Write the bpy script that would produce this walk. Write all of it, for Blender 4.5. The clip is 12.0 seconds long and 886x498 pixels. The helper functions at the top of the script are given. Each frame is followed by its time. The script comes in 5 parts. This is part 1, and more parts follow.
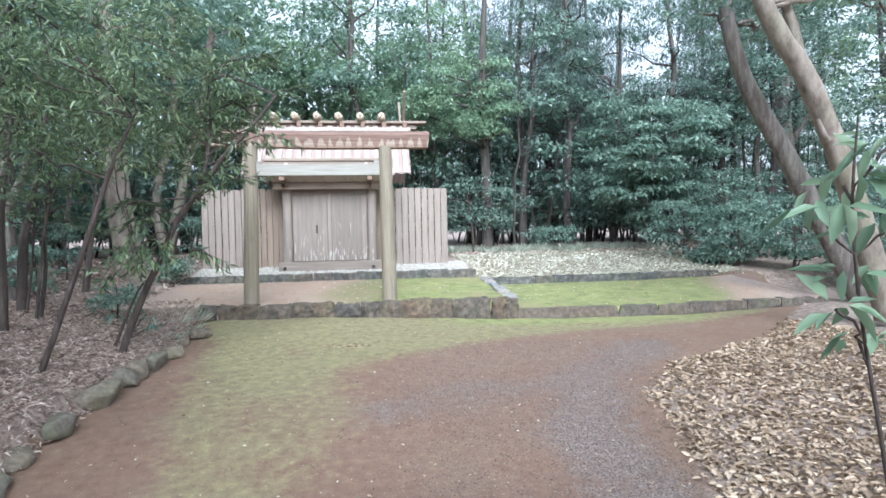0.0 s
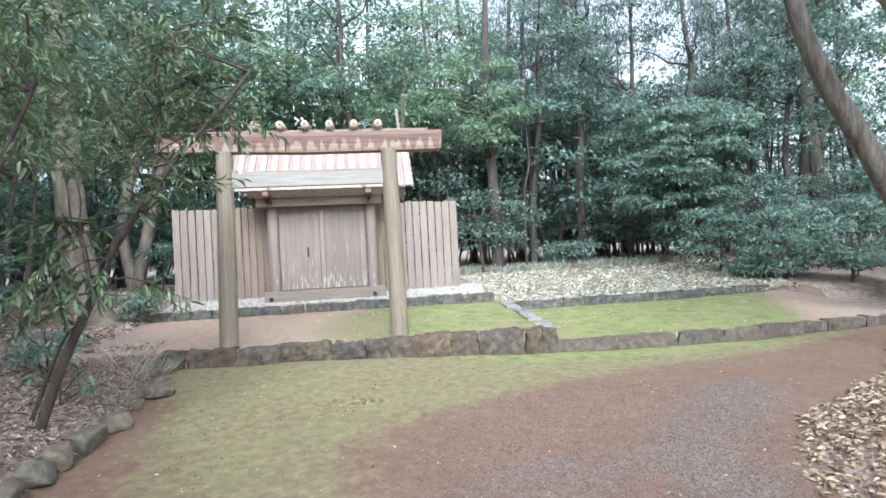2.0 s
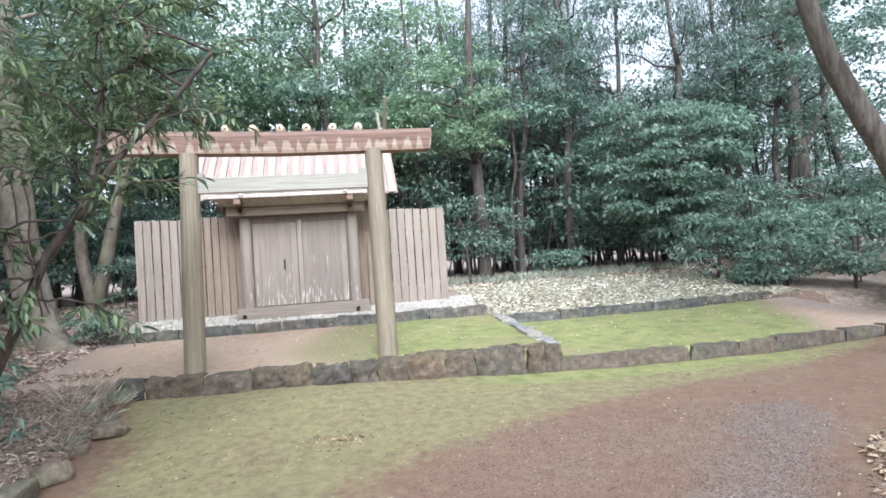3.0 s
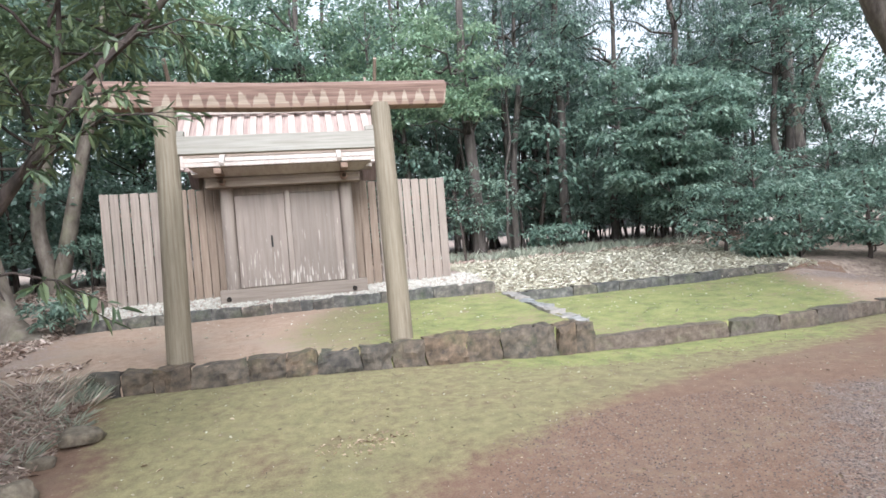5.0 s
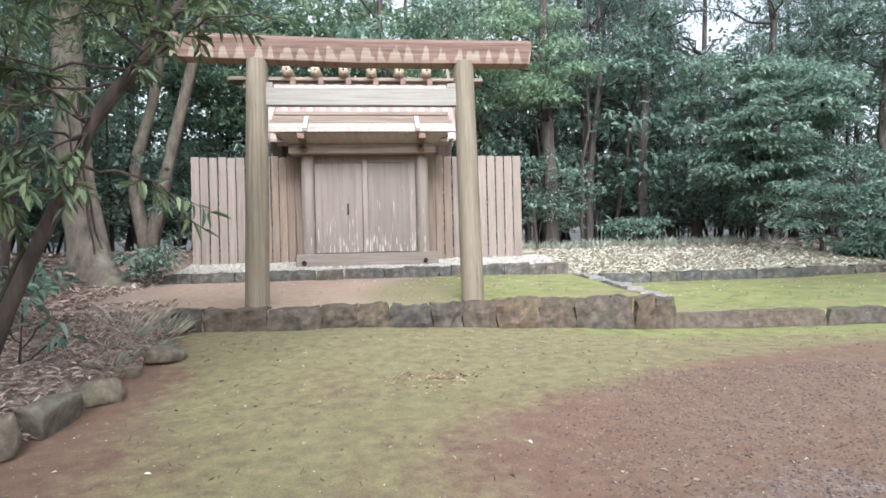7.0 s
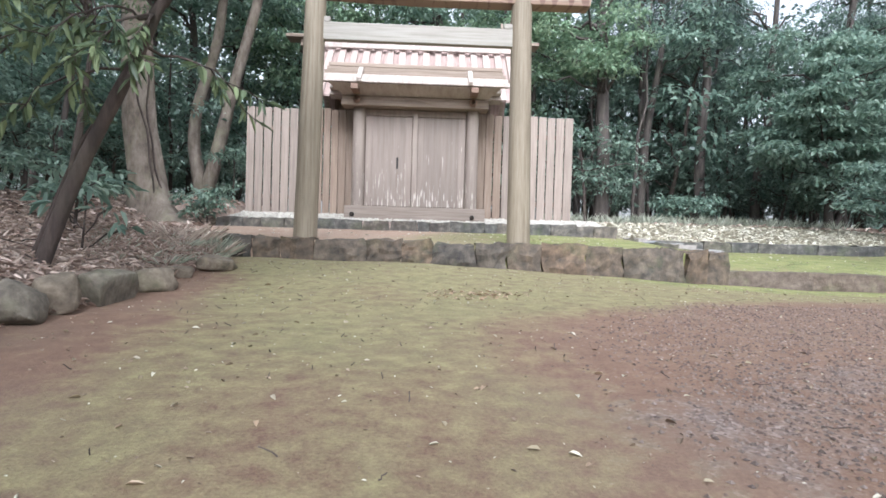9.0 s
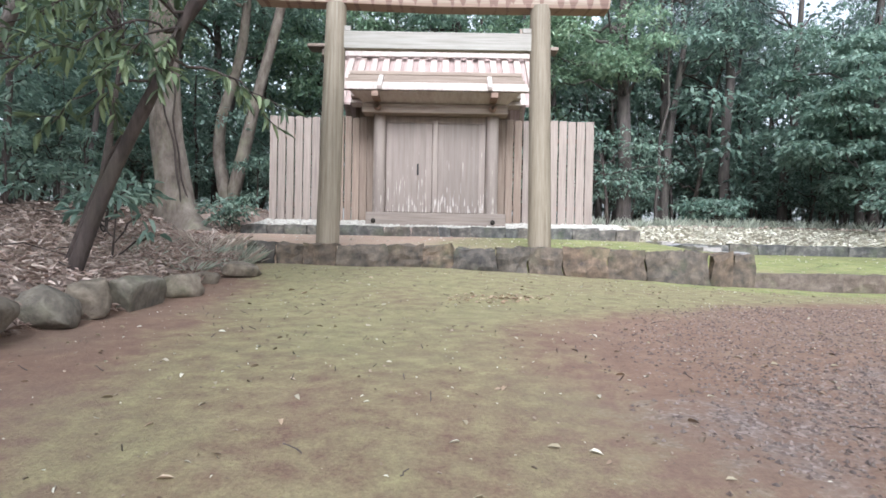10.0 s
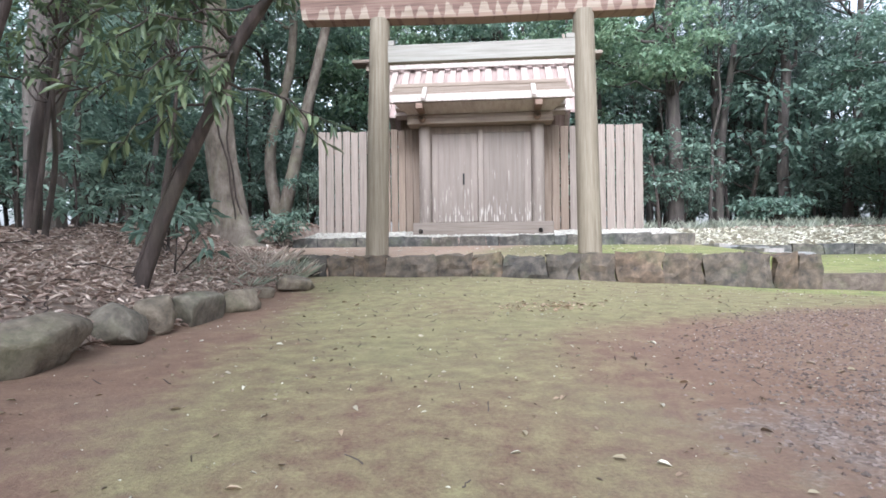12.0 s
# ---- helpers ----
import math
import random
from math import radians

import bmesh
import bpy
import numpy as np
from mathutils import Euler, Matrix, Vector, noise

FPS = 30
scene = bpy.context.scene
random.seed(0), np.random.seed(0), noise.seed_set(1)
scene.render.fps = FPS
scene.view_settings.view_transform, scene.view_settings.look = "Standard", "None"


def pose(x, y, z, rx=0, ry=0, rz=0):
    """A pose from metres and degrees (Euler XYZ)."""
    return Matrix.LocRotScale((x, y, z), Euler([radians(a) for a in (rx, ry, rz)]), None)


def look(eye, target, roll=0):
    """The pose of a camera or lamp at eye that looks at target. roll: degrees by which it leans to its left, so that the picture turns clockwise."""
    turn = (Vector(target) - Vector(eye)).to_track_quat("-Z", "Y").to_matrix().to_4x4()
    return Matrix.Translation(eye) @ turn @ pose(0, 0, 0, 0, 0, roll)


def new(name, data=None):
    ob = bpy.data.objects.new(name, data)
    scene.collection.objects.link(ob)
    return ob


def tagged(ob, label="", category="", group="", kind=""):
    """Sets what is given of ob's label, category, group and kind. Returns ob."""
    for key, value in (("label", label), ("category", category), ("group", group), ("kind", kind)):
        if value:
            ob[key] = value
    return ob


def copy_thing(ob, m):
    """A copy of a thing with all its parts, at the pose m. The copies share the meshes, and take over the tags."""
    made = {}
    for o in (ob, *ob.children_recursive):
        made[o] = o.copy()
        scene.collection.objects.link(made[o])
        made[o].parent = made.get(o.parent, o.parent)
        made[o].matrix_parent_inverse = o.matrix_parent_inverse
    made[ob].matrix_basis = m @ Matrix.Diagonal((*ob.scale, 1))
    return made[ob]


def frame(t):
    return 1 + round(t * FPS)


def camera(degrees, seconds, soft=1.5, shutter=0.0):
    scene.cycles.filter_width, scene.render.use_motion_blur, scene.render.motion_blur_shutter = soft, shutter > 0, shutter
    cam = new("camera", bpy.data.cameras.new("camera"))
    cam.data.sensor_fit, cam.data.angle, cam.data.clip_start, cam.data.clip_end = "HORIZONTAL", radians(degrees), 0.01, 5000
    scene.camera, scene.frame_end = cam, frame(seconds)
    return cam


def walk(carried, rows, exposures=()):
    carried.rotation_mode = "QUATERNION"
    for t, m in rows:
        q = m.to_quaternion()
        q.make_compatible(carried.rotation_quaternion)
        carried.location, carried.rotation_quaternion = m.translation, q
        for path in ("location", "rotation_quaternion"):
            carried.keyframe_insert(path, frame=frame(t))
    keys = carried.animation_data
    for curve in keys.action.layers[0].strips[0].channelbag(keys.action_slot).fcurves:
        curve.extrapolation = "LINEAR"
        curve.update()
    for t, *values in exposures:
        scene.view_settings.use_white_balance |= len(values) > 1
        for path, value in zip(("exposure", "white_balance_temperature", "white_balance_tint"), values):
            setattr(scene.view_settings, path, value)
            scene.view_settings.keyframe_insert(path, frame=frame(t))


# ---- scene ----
cam = camera(75.7, 12.0, 1.6)
PATH = [
    (0, (1.24, -1.129, 2.112), (1.484, 0.855, 2.046), -1.1),
    (0.5, (1.255, -0.494, 2.087), (1.5, 1.491, 2.041), -1.2),
    (1, (1.198, 0.104, 2.088), (1.44, 2.09, 2.063), -1.8),
    (1.5, (1.13, 0.757, 2.085), (1.386, 2.741, 2.072), -2.4),
    (2, (0.982, 1.407, 2.072), (1.259, 3.387, 2.078), -2.9),
    (2.5, (0.907, 1.955, 2.074), (1.211, 3.931, 2.098), -3.3),
    (3, (0.896, 2.491, 2.082), (1.249, 4.459, 2.12), -3.7),
    (3.2, (0.904, 2.709, 2.046), (1.258, 4.677, 2.085), -4.0),
    (4.8, (0.411, 3.768, 1.978), (0.866, 5.716, 1.959), -4.4),
    (5, (0.36, 3.822, 1.937), (0.806, 5.771, 1.906), -4.5),
    (5.5, (0.387, 3.915, 1.847), (0.792, 5.873, 1.807), -4.1),
    (6, (0.313, 3.946, 1.631), (0.65, 5.917, 1.605), -3.2),
    (6.5, (0.237, 3.944, 1.479), (0.524, 5.923, 1.459), -2.2),
    (6.7, (0.227, 3.965, 1.396), (0.48, 5.949, 1.383), -1.9),
    (8.3, (0.216, 3.971, 0.643), (0.33, 5.968, 0.667), 0.9),
    (8.5, (0.205, 3.999, 0.569), (0.305, 5.996, 0.531), 1.9),
    (9, (0.2, 4.005, 0.53), (0.263, 6.004, 0.489), 1.7),
    (9.5, (0.191, 3.998, 0.51), (0.199, 5.997, 0.487), 1.2),
    (10, (0.208, 3.977, 0.51), (0.195, 5.977, 0.489), 1.1),
    (10.5, (0.186, 3.983, 0.505), (0.144, 5.983, 0.489), 0.8),
    (11, (0.184, 3.984, 0.506), (0.096, 5.982, 0.499), 0.3),
    (11.5, (0.183, 3.984, 0.506), (0.048, 5.98, 0.509), -0.2),
    (12, (0.184, 3.985, 0.507), (0.006, 5.977, 0.519), -0.6),
]
EXPOSURES = [(0.0, 1.33, 5250, 6), (3.0, 1.32, 5550, 8), (6.0, 1.24, 5750, 10), (9.0, 1.28, 5650, 11), (12.0, 1.32, 5500, 11)]
walk(cam, [(t, look(eye, target, roll)) for t, eye, target, roll in PATH], EXPOSURES)

# ---- world and light: overcast sky over a clearing ----
SUN_EL, SUN_AZ = radians(40), radians(178)
world = bpy.data.worlds.new("sky")
scene.world = world
world.use_nodes = True
wn, wl = world.node_tree.nodes, world.node_tree.links
sky = wn.new("ShaderNodeTexSky")
sky.sky_type, sky.sun_disc = "NISHITA", False
sky.sun_elevation, sky.sun_rotation = SUN_EL, SUN_AZ
sky.air_density, sky.dust_density = 1.5, 4.0
grey = wn.new("ShaderNodeHueSaturation")
grey.inputs["Saturation"].default_value = 0.14
wl.new(sky.outputs[0], grey.inputs["Color"])
wl.new(grey.outputs[0], wn["Background"].inputs["Color"])
wn["Background"].inputs["Strength"].default_value = 0.15
lamp = bpy.data.lights.new("sun", "SUN")
lamp.energy, lamp.angle, lamp.color = 1.5, radians(30), (1.0, 0.98, 0.95)
sun = new("sun", lamp)
sun.matrix_basis = look((0, 0, 30), (0.03 * math.cos(SUN_EL), 0.999 * math.cos(SUN_EL), 30 - math.sin(SUN_EL)))

RNG = np.random.default_rng(7)


# ---- materials ----
def node_mat(name):
    m = bpy.data.materials.new(name)
    m.use_nodes = True
    return m, m.node_tree.nodes, m.node_tree.links, m.node_tree.nodes["Principled BSDF"]


def coords(n, l, scale, own=False):
    src = n.new("ShaderNodeTexCoord").outputs["Object"] if own else n.new("ShaderNodeNewGeometry").outputs["Position"]
    mp = n.new("ShaderNodeMapping")
    mp.inputs["Scale"].default_value = scale
    l.new(src, mp.inputs["Vector"])
    return mp.outputs[0]


def tex_noise(n, l, vec, scale, detail=5.0, rough=0.6):
    t = n.new("ShaderNodeTexNoise")
    t.inputs["Scale"].default_value, t.inputs["Detail"].default_value, t.inputs["Roughness"].default_value = scale, detail, rough
    l.new(vec, t.inputs["Vector"])
    return t.outputs["Fac"]


def ramp(n, l, fac, stops):
    r = n.new("ShaderNodeValToRGB")
    e = r.color_ramp.elements
    while len(e) < len(stops):
        e.new(0.5)
    for el, (p, c) in zip(e, stops):
        el.position, el.color = p, (c if len(c) == 4 else (*c, 1))
    l.new(fac, r.inputs[0])
    return r.outputs[0]


def blend(n, l, fac, a, b, mode="MIX"):
    x = n.new("ShaderNodeMix")
    x.data_type, x.blend_type = "RGBA", mode
    for sock, v in ((x.inputs[0], fac), (x.inputs[6], a), (x.inputs[7], b)):
        if isinstance(v, (int, float)):
            sock.default_value = v
        elif isinstance(v, tuple):
            sock.default_value = (*v, 1) if len(v) == 3 else v
        else:
            l.new(v, sock)
    return x.outputs[2]


def calc(n, l, op, a, b=0.0, clamp=False):
    x = n.new("ShaderNodeMath")
    x.operation, x.use_clamp = op, clamp
    for sock, v in zip(x.inputs, (a, b)):
        if isinstance(v, (int, float)):
            sock.default_value = v
        else:
            l.new(v, sock)
    return x.outputs[0]


def relief(n, l, bsdf, height, strength, distance=0.01):
    b = n.new("ShaderNodeBump")
    b.inputs["Strength"].default_value, b.inputs["Distance"].default_value = strength, distance
    l.new(height, b.inputs["Height"])
    l.new(b.outputs[0], bsdf.inputs["Normal"])


def wood_mat(name, dark, mid, pale, grain, rough=0.75, streak=0.0, island=False):
    """Weathered timber. grain: texture scale per axis (small along the fibres)."""
    m, n, l, p = node_mat(name)
    g = tex_noise(n, l, coords(n, l, grain), 1.0, 7.0, 0.65)
    w = tex_noise(n, l, coords(n, l, (1.3, 1.3, 0.9)), 1.0, 3.0)
    col = ramp(n, l, g, [(0.3, dark), (0.5, mid), (0.72, pale)])
    col = blend(n, l, calc(n, l, "MULTIPLY", w, 0.45), col, tuple(c * 0.62 for c in mid), "MIX")
    rnd = n.new("ShaderNodeObjectInfo").outputs["Random"]
    col = blend(n, l, 0.35, col, ramp(n, l, rnd, [(0, (0.62, 0.6, 0.58)), (1, (1.25, 1.22, 1.2))]), "MULTIPLY")
    if streak:
        s = tex_noise(n, l, coords(n, l, (30, 30, 2.4)), 1.0, 3.0, 0.5)
        zz = n.new("ShaderNodeSeparateXYZ")
        l.new(n.new("ShaderNodeNewGeometry").outputs["Position"], zz.inputs[0])
        low = calc(n, l, "MULTIPLY", calc(n, l, "SUBTRACT", 2.6, zz.outputs[2]), 0.11)
        mask = calc(n, l, "MULTIPLY", calc(n, l, "SUBTRACT", calc(n, l, "ADD", s, low), 0.69), 12.0, True)
        col = blend(n, l, calc(n, l, "MULTIPLY", mask, streak), col, (0.62, 0.56, 0.49))
    l.new(col, p.inputs["Base Color"])
    p.inputs["Roughness"].default_value = rough
    relief(n, l, p, g, 0.45, 0.006)
    return m


def stone_mat(name, a, b, c, scale=5.0, moss=0.0, rough=0.85, tint=0.4):
    m, n, l, p = node_mat(name)
    g = tex_noise(n, l, coords(n, l, (1, 1, 1)), scale, 8.0, 0.65)
    f = tex_noise(n, l, coords(n, l, (1, 1, 1)), scale * 7, 4.0)
    col = ramp(n, l, g, [(0.3, a), (0.5, b), (0.7, c)])
    rnd = n.new("ShaderNodeObjectInfo").outputs["Random"]
    if not tint:
        isle = n.new("ShaderNodeNewGeometry").outputs["Random Per Island"]
        col = blend(n, l, 0.75, col, ramp(n, l, isle, [(0, a), (0.55, b), (1, c)]))
    col = blend(n, l, tint, col, ramp(n, l, rnd, [(0, (0.42, 0.5, 0.62)), (0.35, (0.85, 0.9, 0.96)), (0.6, (1.05, 0.96, 0.88)), (1, (1.4, 1.14, 0.92))]), "MULTIPLY")
    if moss:
        k = tex_noise(n, l, coords(n, l, (1, 1, 1)), 2.3, 6.0)
        col = blend(n, l, calc(n, l, "MULTIPLY", calc(n, l, "SUBTRACT", k, 0.52), 5.0 * moss, True), col, (0.12, 0.15, 0.05))
    l.new(col, p.inputs["Base Color"])
    p.inputs["Roughness"].default_value = rough
    relief(n, l, p, calc(n, l, "ADD", g, calc(n, l, "MULTIPLY", f, 0.35)), 0.7, 0.03)
    return m


def leaf_mat(name, dark, mid, light, rough=0.4, through_light=0.25, back=None):
    m, n, l, p = node_mat(name)
    rnd = n.new("ShaderNodeNewGeometry").outputs["Random Per Island"]
    big = tex_noise(n, l, coords(n, l, (1, 1, 1)), 0.7, 2.0)
    mixed = calc(n, l, "ADD", calc(n, l, "MULTIPLY", rnd, 0.6), calc(n, l, "MULTIPLY", big, 0.5))
    col = ramp(n, l, mixed, [(0.2, dark), (0.55, mid), (0.9, light)])
    l.new(col, p.inputs["Base Color"])
    p.inputs["Roughness"].default_value = rough
    t = n.new("ShaderNodeBsdfTranslucent")
    l.new(col, t.inputs["Color"])
    x = n.new("ShaderNodeMixShader")
    x.inputs[0].default_value = through_light
    l.new(p.outputs[0], x.inputs[1]), l.new(t.outputs[0], x.inputs[2])
    l.new(x.outputs[0], n["Material Output"].inputs["Surface"])
    return m


def bark_mat(name, a, b, c, scale=(9, 9, 1.6)):
    m, n, l, p = node_mat(name)
    g = tex_noise(n, l, coords(n, l, scale), 1.0, 8.0, 0.68)
    w = tex_noise(n, l, coords(n, l, (1, 1, 0.7)), 2.2, 4.0)
    col = ramp(n, l, g, [(0.32, a), (0.5, b), (0.7, c)])
    col = blend(n, l, calc(n, l, "MULTIPLY", calc(n, l, "SUBTRACT", w, 0.5), 2.4, True), col, (b[0] * 1.2, b[1] * 1.45, b[2] * 1.1))
    l.new(col, p.inputs["Base Color"])
    p.inputs["Roughness"].default_value = 0.9
    relief(n, l, p, g, 0.9, 0.03)
    return m


def plain_mat(name, col, rough=0.6, metal=0.0):
    m, n, l, p = node_mat(name)
    g = tex_noise(n, l, coords(n, l, (1, 1, 1)), 30.0, 4.0)
    l.new(ramp(n, l, g, [(0.3, tuple(c * 0.7 for c in col)), (0.7, col)]), p.inputs["Base Color"])
    p.inputs["Roughness"].default_value, p.inputs["Metallic"].default_value = rough, metal
    return m


def soil_mat(name, pale=1.0):
    """Moss, red soil, grey gravel and leaf mould, laid out by the sheet's zone attribute."""
    m, n, l, p = node_mat(name)
    at = n.new("ShaderNodeAttribute")
    at.attribute_name = "zone"
    sep = n.new("ShaderNodeSeparateColor")
    l.new(at.outputs["Color"], sep.inputs[0])
    v = coords(n, l, (1, 1, 1))
    fine, mid, big = tex_noise(n, l, v, 60.0, 8.0, 0.75), tex_noise(n, l, v, 7.0, 6.0, 0.65), tex_noise(n, l, v, 0.9, 4.0)
    grit = n.new("ShaderNodeTexVoronoi")
    grit.inputs["Scale"].default_value = 60.0
    l.new(v, grit.inputs["Vector"])

    def edged(mask, gain, add):
        mixed = calc(n, l, "ADD", calc(n, l, "MULTIPLY", calc(n, l, "SUBTRACT", mid, 0.5), 1.9), calc(n, l, "MULTIPLY", calc(n, l, "SUBTRACT", fine, 0.5), 0.7))
        mixed = calc(n, l, "ADD", mixed, calc(n, l, "MULTIPLY", calc(n, l, "SUBTRACT", big, 0.5), 1.2))
        return calc(n, l, "MULTIPLY", calc(n, l, "ADD", calc(n, l, "ADD", mask, mixed), add), gain, True)

    soil = ramp(n, l, calc(n, l, "ADD", calc(n, l, "MULTIPLY", mid, 0.4), calc(n, l, "MULTIPLY", fine, 0.6)), [(t, tuple(min(0.6, c * (1 + (pale - 1) * w)) for c, w in zip(k, (1.3, 1.7, 2.0)))) for t, k in ((0.3, (0.093, 0.052, 0.034)), (0.5, (0.184, 0.11, 0.072)), (0.72, (0.28, 0.188, 0.13)))])
    soil = blend(n, l, calc(n, l, "MULTIPLY", calc(n, l, "SUBTRACT", big, 0.45), 2.0, True), soil, tuple(c * (1 + (pale - 1) * w) for c, w in zip((0.2, 0.14, 0.1), (1.3, 1.7, 2.0))))
    moss = ramp(n, l, calc(n, l, "ADD", calc(n, l, "MULTIPLY", mid, 0.5), calc(n, l, "MULTIPLY", fine, 0.5)), [(0.3, (0.092, 0.085, 0.038)), (0.5, (0.212, 0.184, 0.089)), (0.72, (0.33, 0.286, 0.148))])
    patch = tex_noise(n, l, v, 2.6, 6.0, 0.7)
    moss = blend(n, l, calc(n, l, "MULTIPLY", calc(n, l, "SUBTRACT", patch, 0.53), 4.0, True), moss, blend(n, l, fine, (0.11, 0.083, 0.046), (0.25, 0.19, 0.115)))
    bright = ramp(n, l, calc(n, l, "ADD", calc(n, l, "MULTIPLY", fine, 0.35), calc(n, l, "MULTIPLY", patch, 0.65)), [(0.36, (0.105, 0.122, 0.042)), (0.5, (0.222, 0.232, 0.08)), (0.68, (0.33, 0.307, 0.13))])
    stones = ramp(n, l, grit.outputs["Color"], [(t, tuple(c * pale for c in k)) for t, k in ((0.2, (0.11, 0.08, 0.068)), (0.6, (0.2, 0.15, 0.126)), (0.95, (0.32, 0.255, 0.22)))])
    mould = ramp(n, l, mid, [(0.3, (0.12, 0.086, 0.068)), (0.5, (0.26, 0.195, 0.155)), (0.7, (0.4, 0.315, 0.26))])
    col = blend(n, l, edged(sep.outputs[0], 1.25, -0.2), soil, moss)
    col = blend(n, l, edged(at.outputs["Alpha"], 2.0, -0.42), col, bright)
    col = blend(n, l, edged(sep.outputs[1], 2.2, -0.42), col, stones)
    col = blend(n, l, edged(sep.outputs[2], 3.0, -0.45), col, mould)
    l.new(col, p.inputs["Base Color"])
    p.inputs["Roughness"].default_value = 0.95
    relief(n, l, p, calc(n, l, "ADD", fine, calc(n, l, "ADD", calc(n, l, "MULTIPLY", mid, 0.3), calc(n, l, "MULTIPLY", grit.outputs["Distance"], 0.4))), 0.7, 0.016)
    return m


V_GRAIN, H_GRAIN, S_GRAIN = (26, 26, 1.2), (1.2, 26, 26), (26, 1.2, 26)
WOOD_POST = wood_mat("weathered round post timber", (0.144, 0.114, 0.0775), (0.233, 0.191, 0.134), (0.315, 0.268, 0.201), V_GRAIN)
WOOD_FENCE = wood_mat("silvered fence boards", (0.19, 0.147, 0.118), (0.28, 0.225, 0.186), (0.352, 0.295, 0.25), V_GRAIN)
WOOD_WING = wood_mat("brown wing boards", (0.161, 0.111, 0.0775), (0.236, 0.173, 0.127), (0.31, 0.242, 0.186), V_GRAIN)
WOOD_DOOR = wood_mat("door boards with flaked pale streaks", (0.19, 0.151, 0.126), (0.243, 0.198, 0.166), (0.289, 0.242, 0.202), (14, 14, 0.8), streak=0.55)
WOOD_SILL = wood_mat("weathered sill timber", (0.17, 0.132, 0.105), (0.235, 0.19, 0.155), (0.3, 0.25, 0.205), H_GRAIN)
WOOD_BEAM = wood_mat("weathered beam timber", (0.173, 0.128, 0.096), (0.269, 0.208, 0.16), (0.352, 0.288, 0.23), H_GRAIN)
WOOD_RAIL = wood_mat("grey tie beam timber", (0.224, 0.202, 0.167), (0.31, 0.286, 0.246), (0.383, 0.361, 0.318), H_GRAIN)
WOOD_DARK = wood_mat("darker brown timber", (0.12, 0.075, 0.05), (0.22, 0.14, 0.1), (0.32, 0.22, 0.16), H_GRAIN)
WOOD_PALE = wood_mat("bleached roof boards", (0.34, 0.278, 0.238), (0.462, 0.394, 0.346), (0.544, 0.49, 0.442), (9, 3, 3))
WOOD_ROOF = wood_mat("bleached roof planks", (0.299, 0.224, 0.187), (0.449, 0.359, 0.314), (0.568, 0.494, 0.449), (22, 1.5, 1.5))
WOOD_LOG = wood_mat("pale log ends", (0.28, 0.2, 0.13), (0.5, 0.4, 0.29), (0.68, 0.58, 0.46), S_GRAIN)
WOOD_DECK = wood_mat("pinkish roof deck", (0.21, 0.145, 0.125), (0.34, 0.25, 0.22), (0.45, 0.355, 0.32), (22, 1.5, 1.5))
METAL_DARK = plain_mat("blackened iron", (0.03, 0.028, 0.026), 0.5, 0.6)
STONE_WALL = stone_mat("rough retaining stone", (0.0287, 0.0246, 0.0213), (0.0886, 0.0705, 0.0525), (0.168, 0.131, 0.0943), 7.0, 0.25, tint=0.6)
STONE_LOW = stone_mat("brownish low edging stone", (0.051, 0.0391, 0.0306), (0.109, 0.085, 0.0663), (0.17, 0.139, 0.109), 9.0, 0.25, tint=0.25)
STONE_DARK = stone_mat("dark damp stone", (0.0351, 0.0351, 0.0337), (0.0913, 0.0842, 0.0737), (0.211, 0.193, 0.168), 6.0, 0.3)
STONE_PALE = stone_mat("pale flat stone", (0.166, 0.158, 0.149), (0.265, 0.252, 0.236), (0.353, 0.336, 0.309), 6.0)
ROCK = stone_mat("rounded edging rock", (0.075, 0.062, 0.046), (0.158, 0.132, 0.099), (0.25, 0.212, 0.162), 11.0, 0.3, tint=0.25)
PEBBLE = stone_mat("white pebbles", (0.299, 0.279, 0.239), (0.426, 0.392, 0.337), (0.532, 0.501, 0.433), 9.0, tint=0.0)
SOIL = soil_mat("moss, red soil and gravel")
SOIL_PALE = soil_mat("moss and pale trodden soil", 1.75)
LEAF_BRIGHT = leaf_mat("fresh green leaves", (0.122, 0.191, 0.121), (0.243, 0.348, 0.218), (0.405, 0.494, 0.327), 0.32, 0.5)
LEAF_MID = leaf_mat("evergreen leaves", (0.101, 0.161, 0.128), (0.204, 0.292, 0.225), (0.367, 0.46, 0.359), 0.3, 0.48)
LEAF_DARK = leaf_mat("deep green leaves", (0.0913, 0.147, 0.119), (0.185, 0.27, 0.21), (0.348, 0.443, 0.349), 0.33, 0.46)
LEAF_NEAR = leaf_mat("shaded narrow leaves", (0.066, 0.094, 0.054), (0.138, 0.188, 0.102), (0.29, 0.35, 0.175), 0.38, 0.42)
LEAF_CEDAR = leaf_mat("cedar sprays", (0.0675, 0.101, 0.0907), (0.128, 0.174, 0.151), (0.216, 0.264, 0.23), 0.5, 0.42)
LEAF_DRY = leaf_mat("dry bank leaves", (0.17, 0.112, 0.086), (0.43, 0.32, 0.26), (0.68, 0.57, 0.49), 0.6, 0.1)
LEAF_TAN = leaf_mat("tan fallen leaves", (0.155, 0.102, 0.066), (0.37, 0.265, 0.172), (0.59, 0.465, 0.335), 0.55, 0.1)
LEAF_PALE = leaf_mat("bleached fallen leaves", (0.368, 0.331, 0.239), (0.57, 0.524, 0.405), (0.736, 0.708, 0.598), 0.55, 0.1)
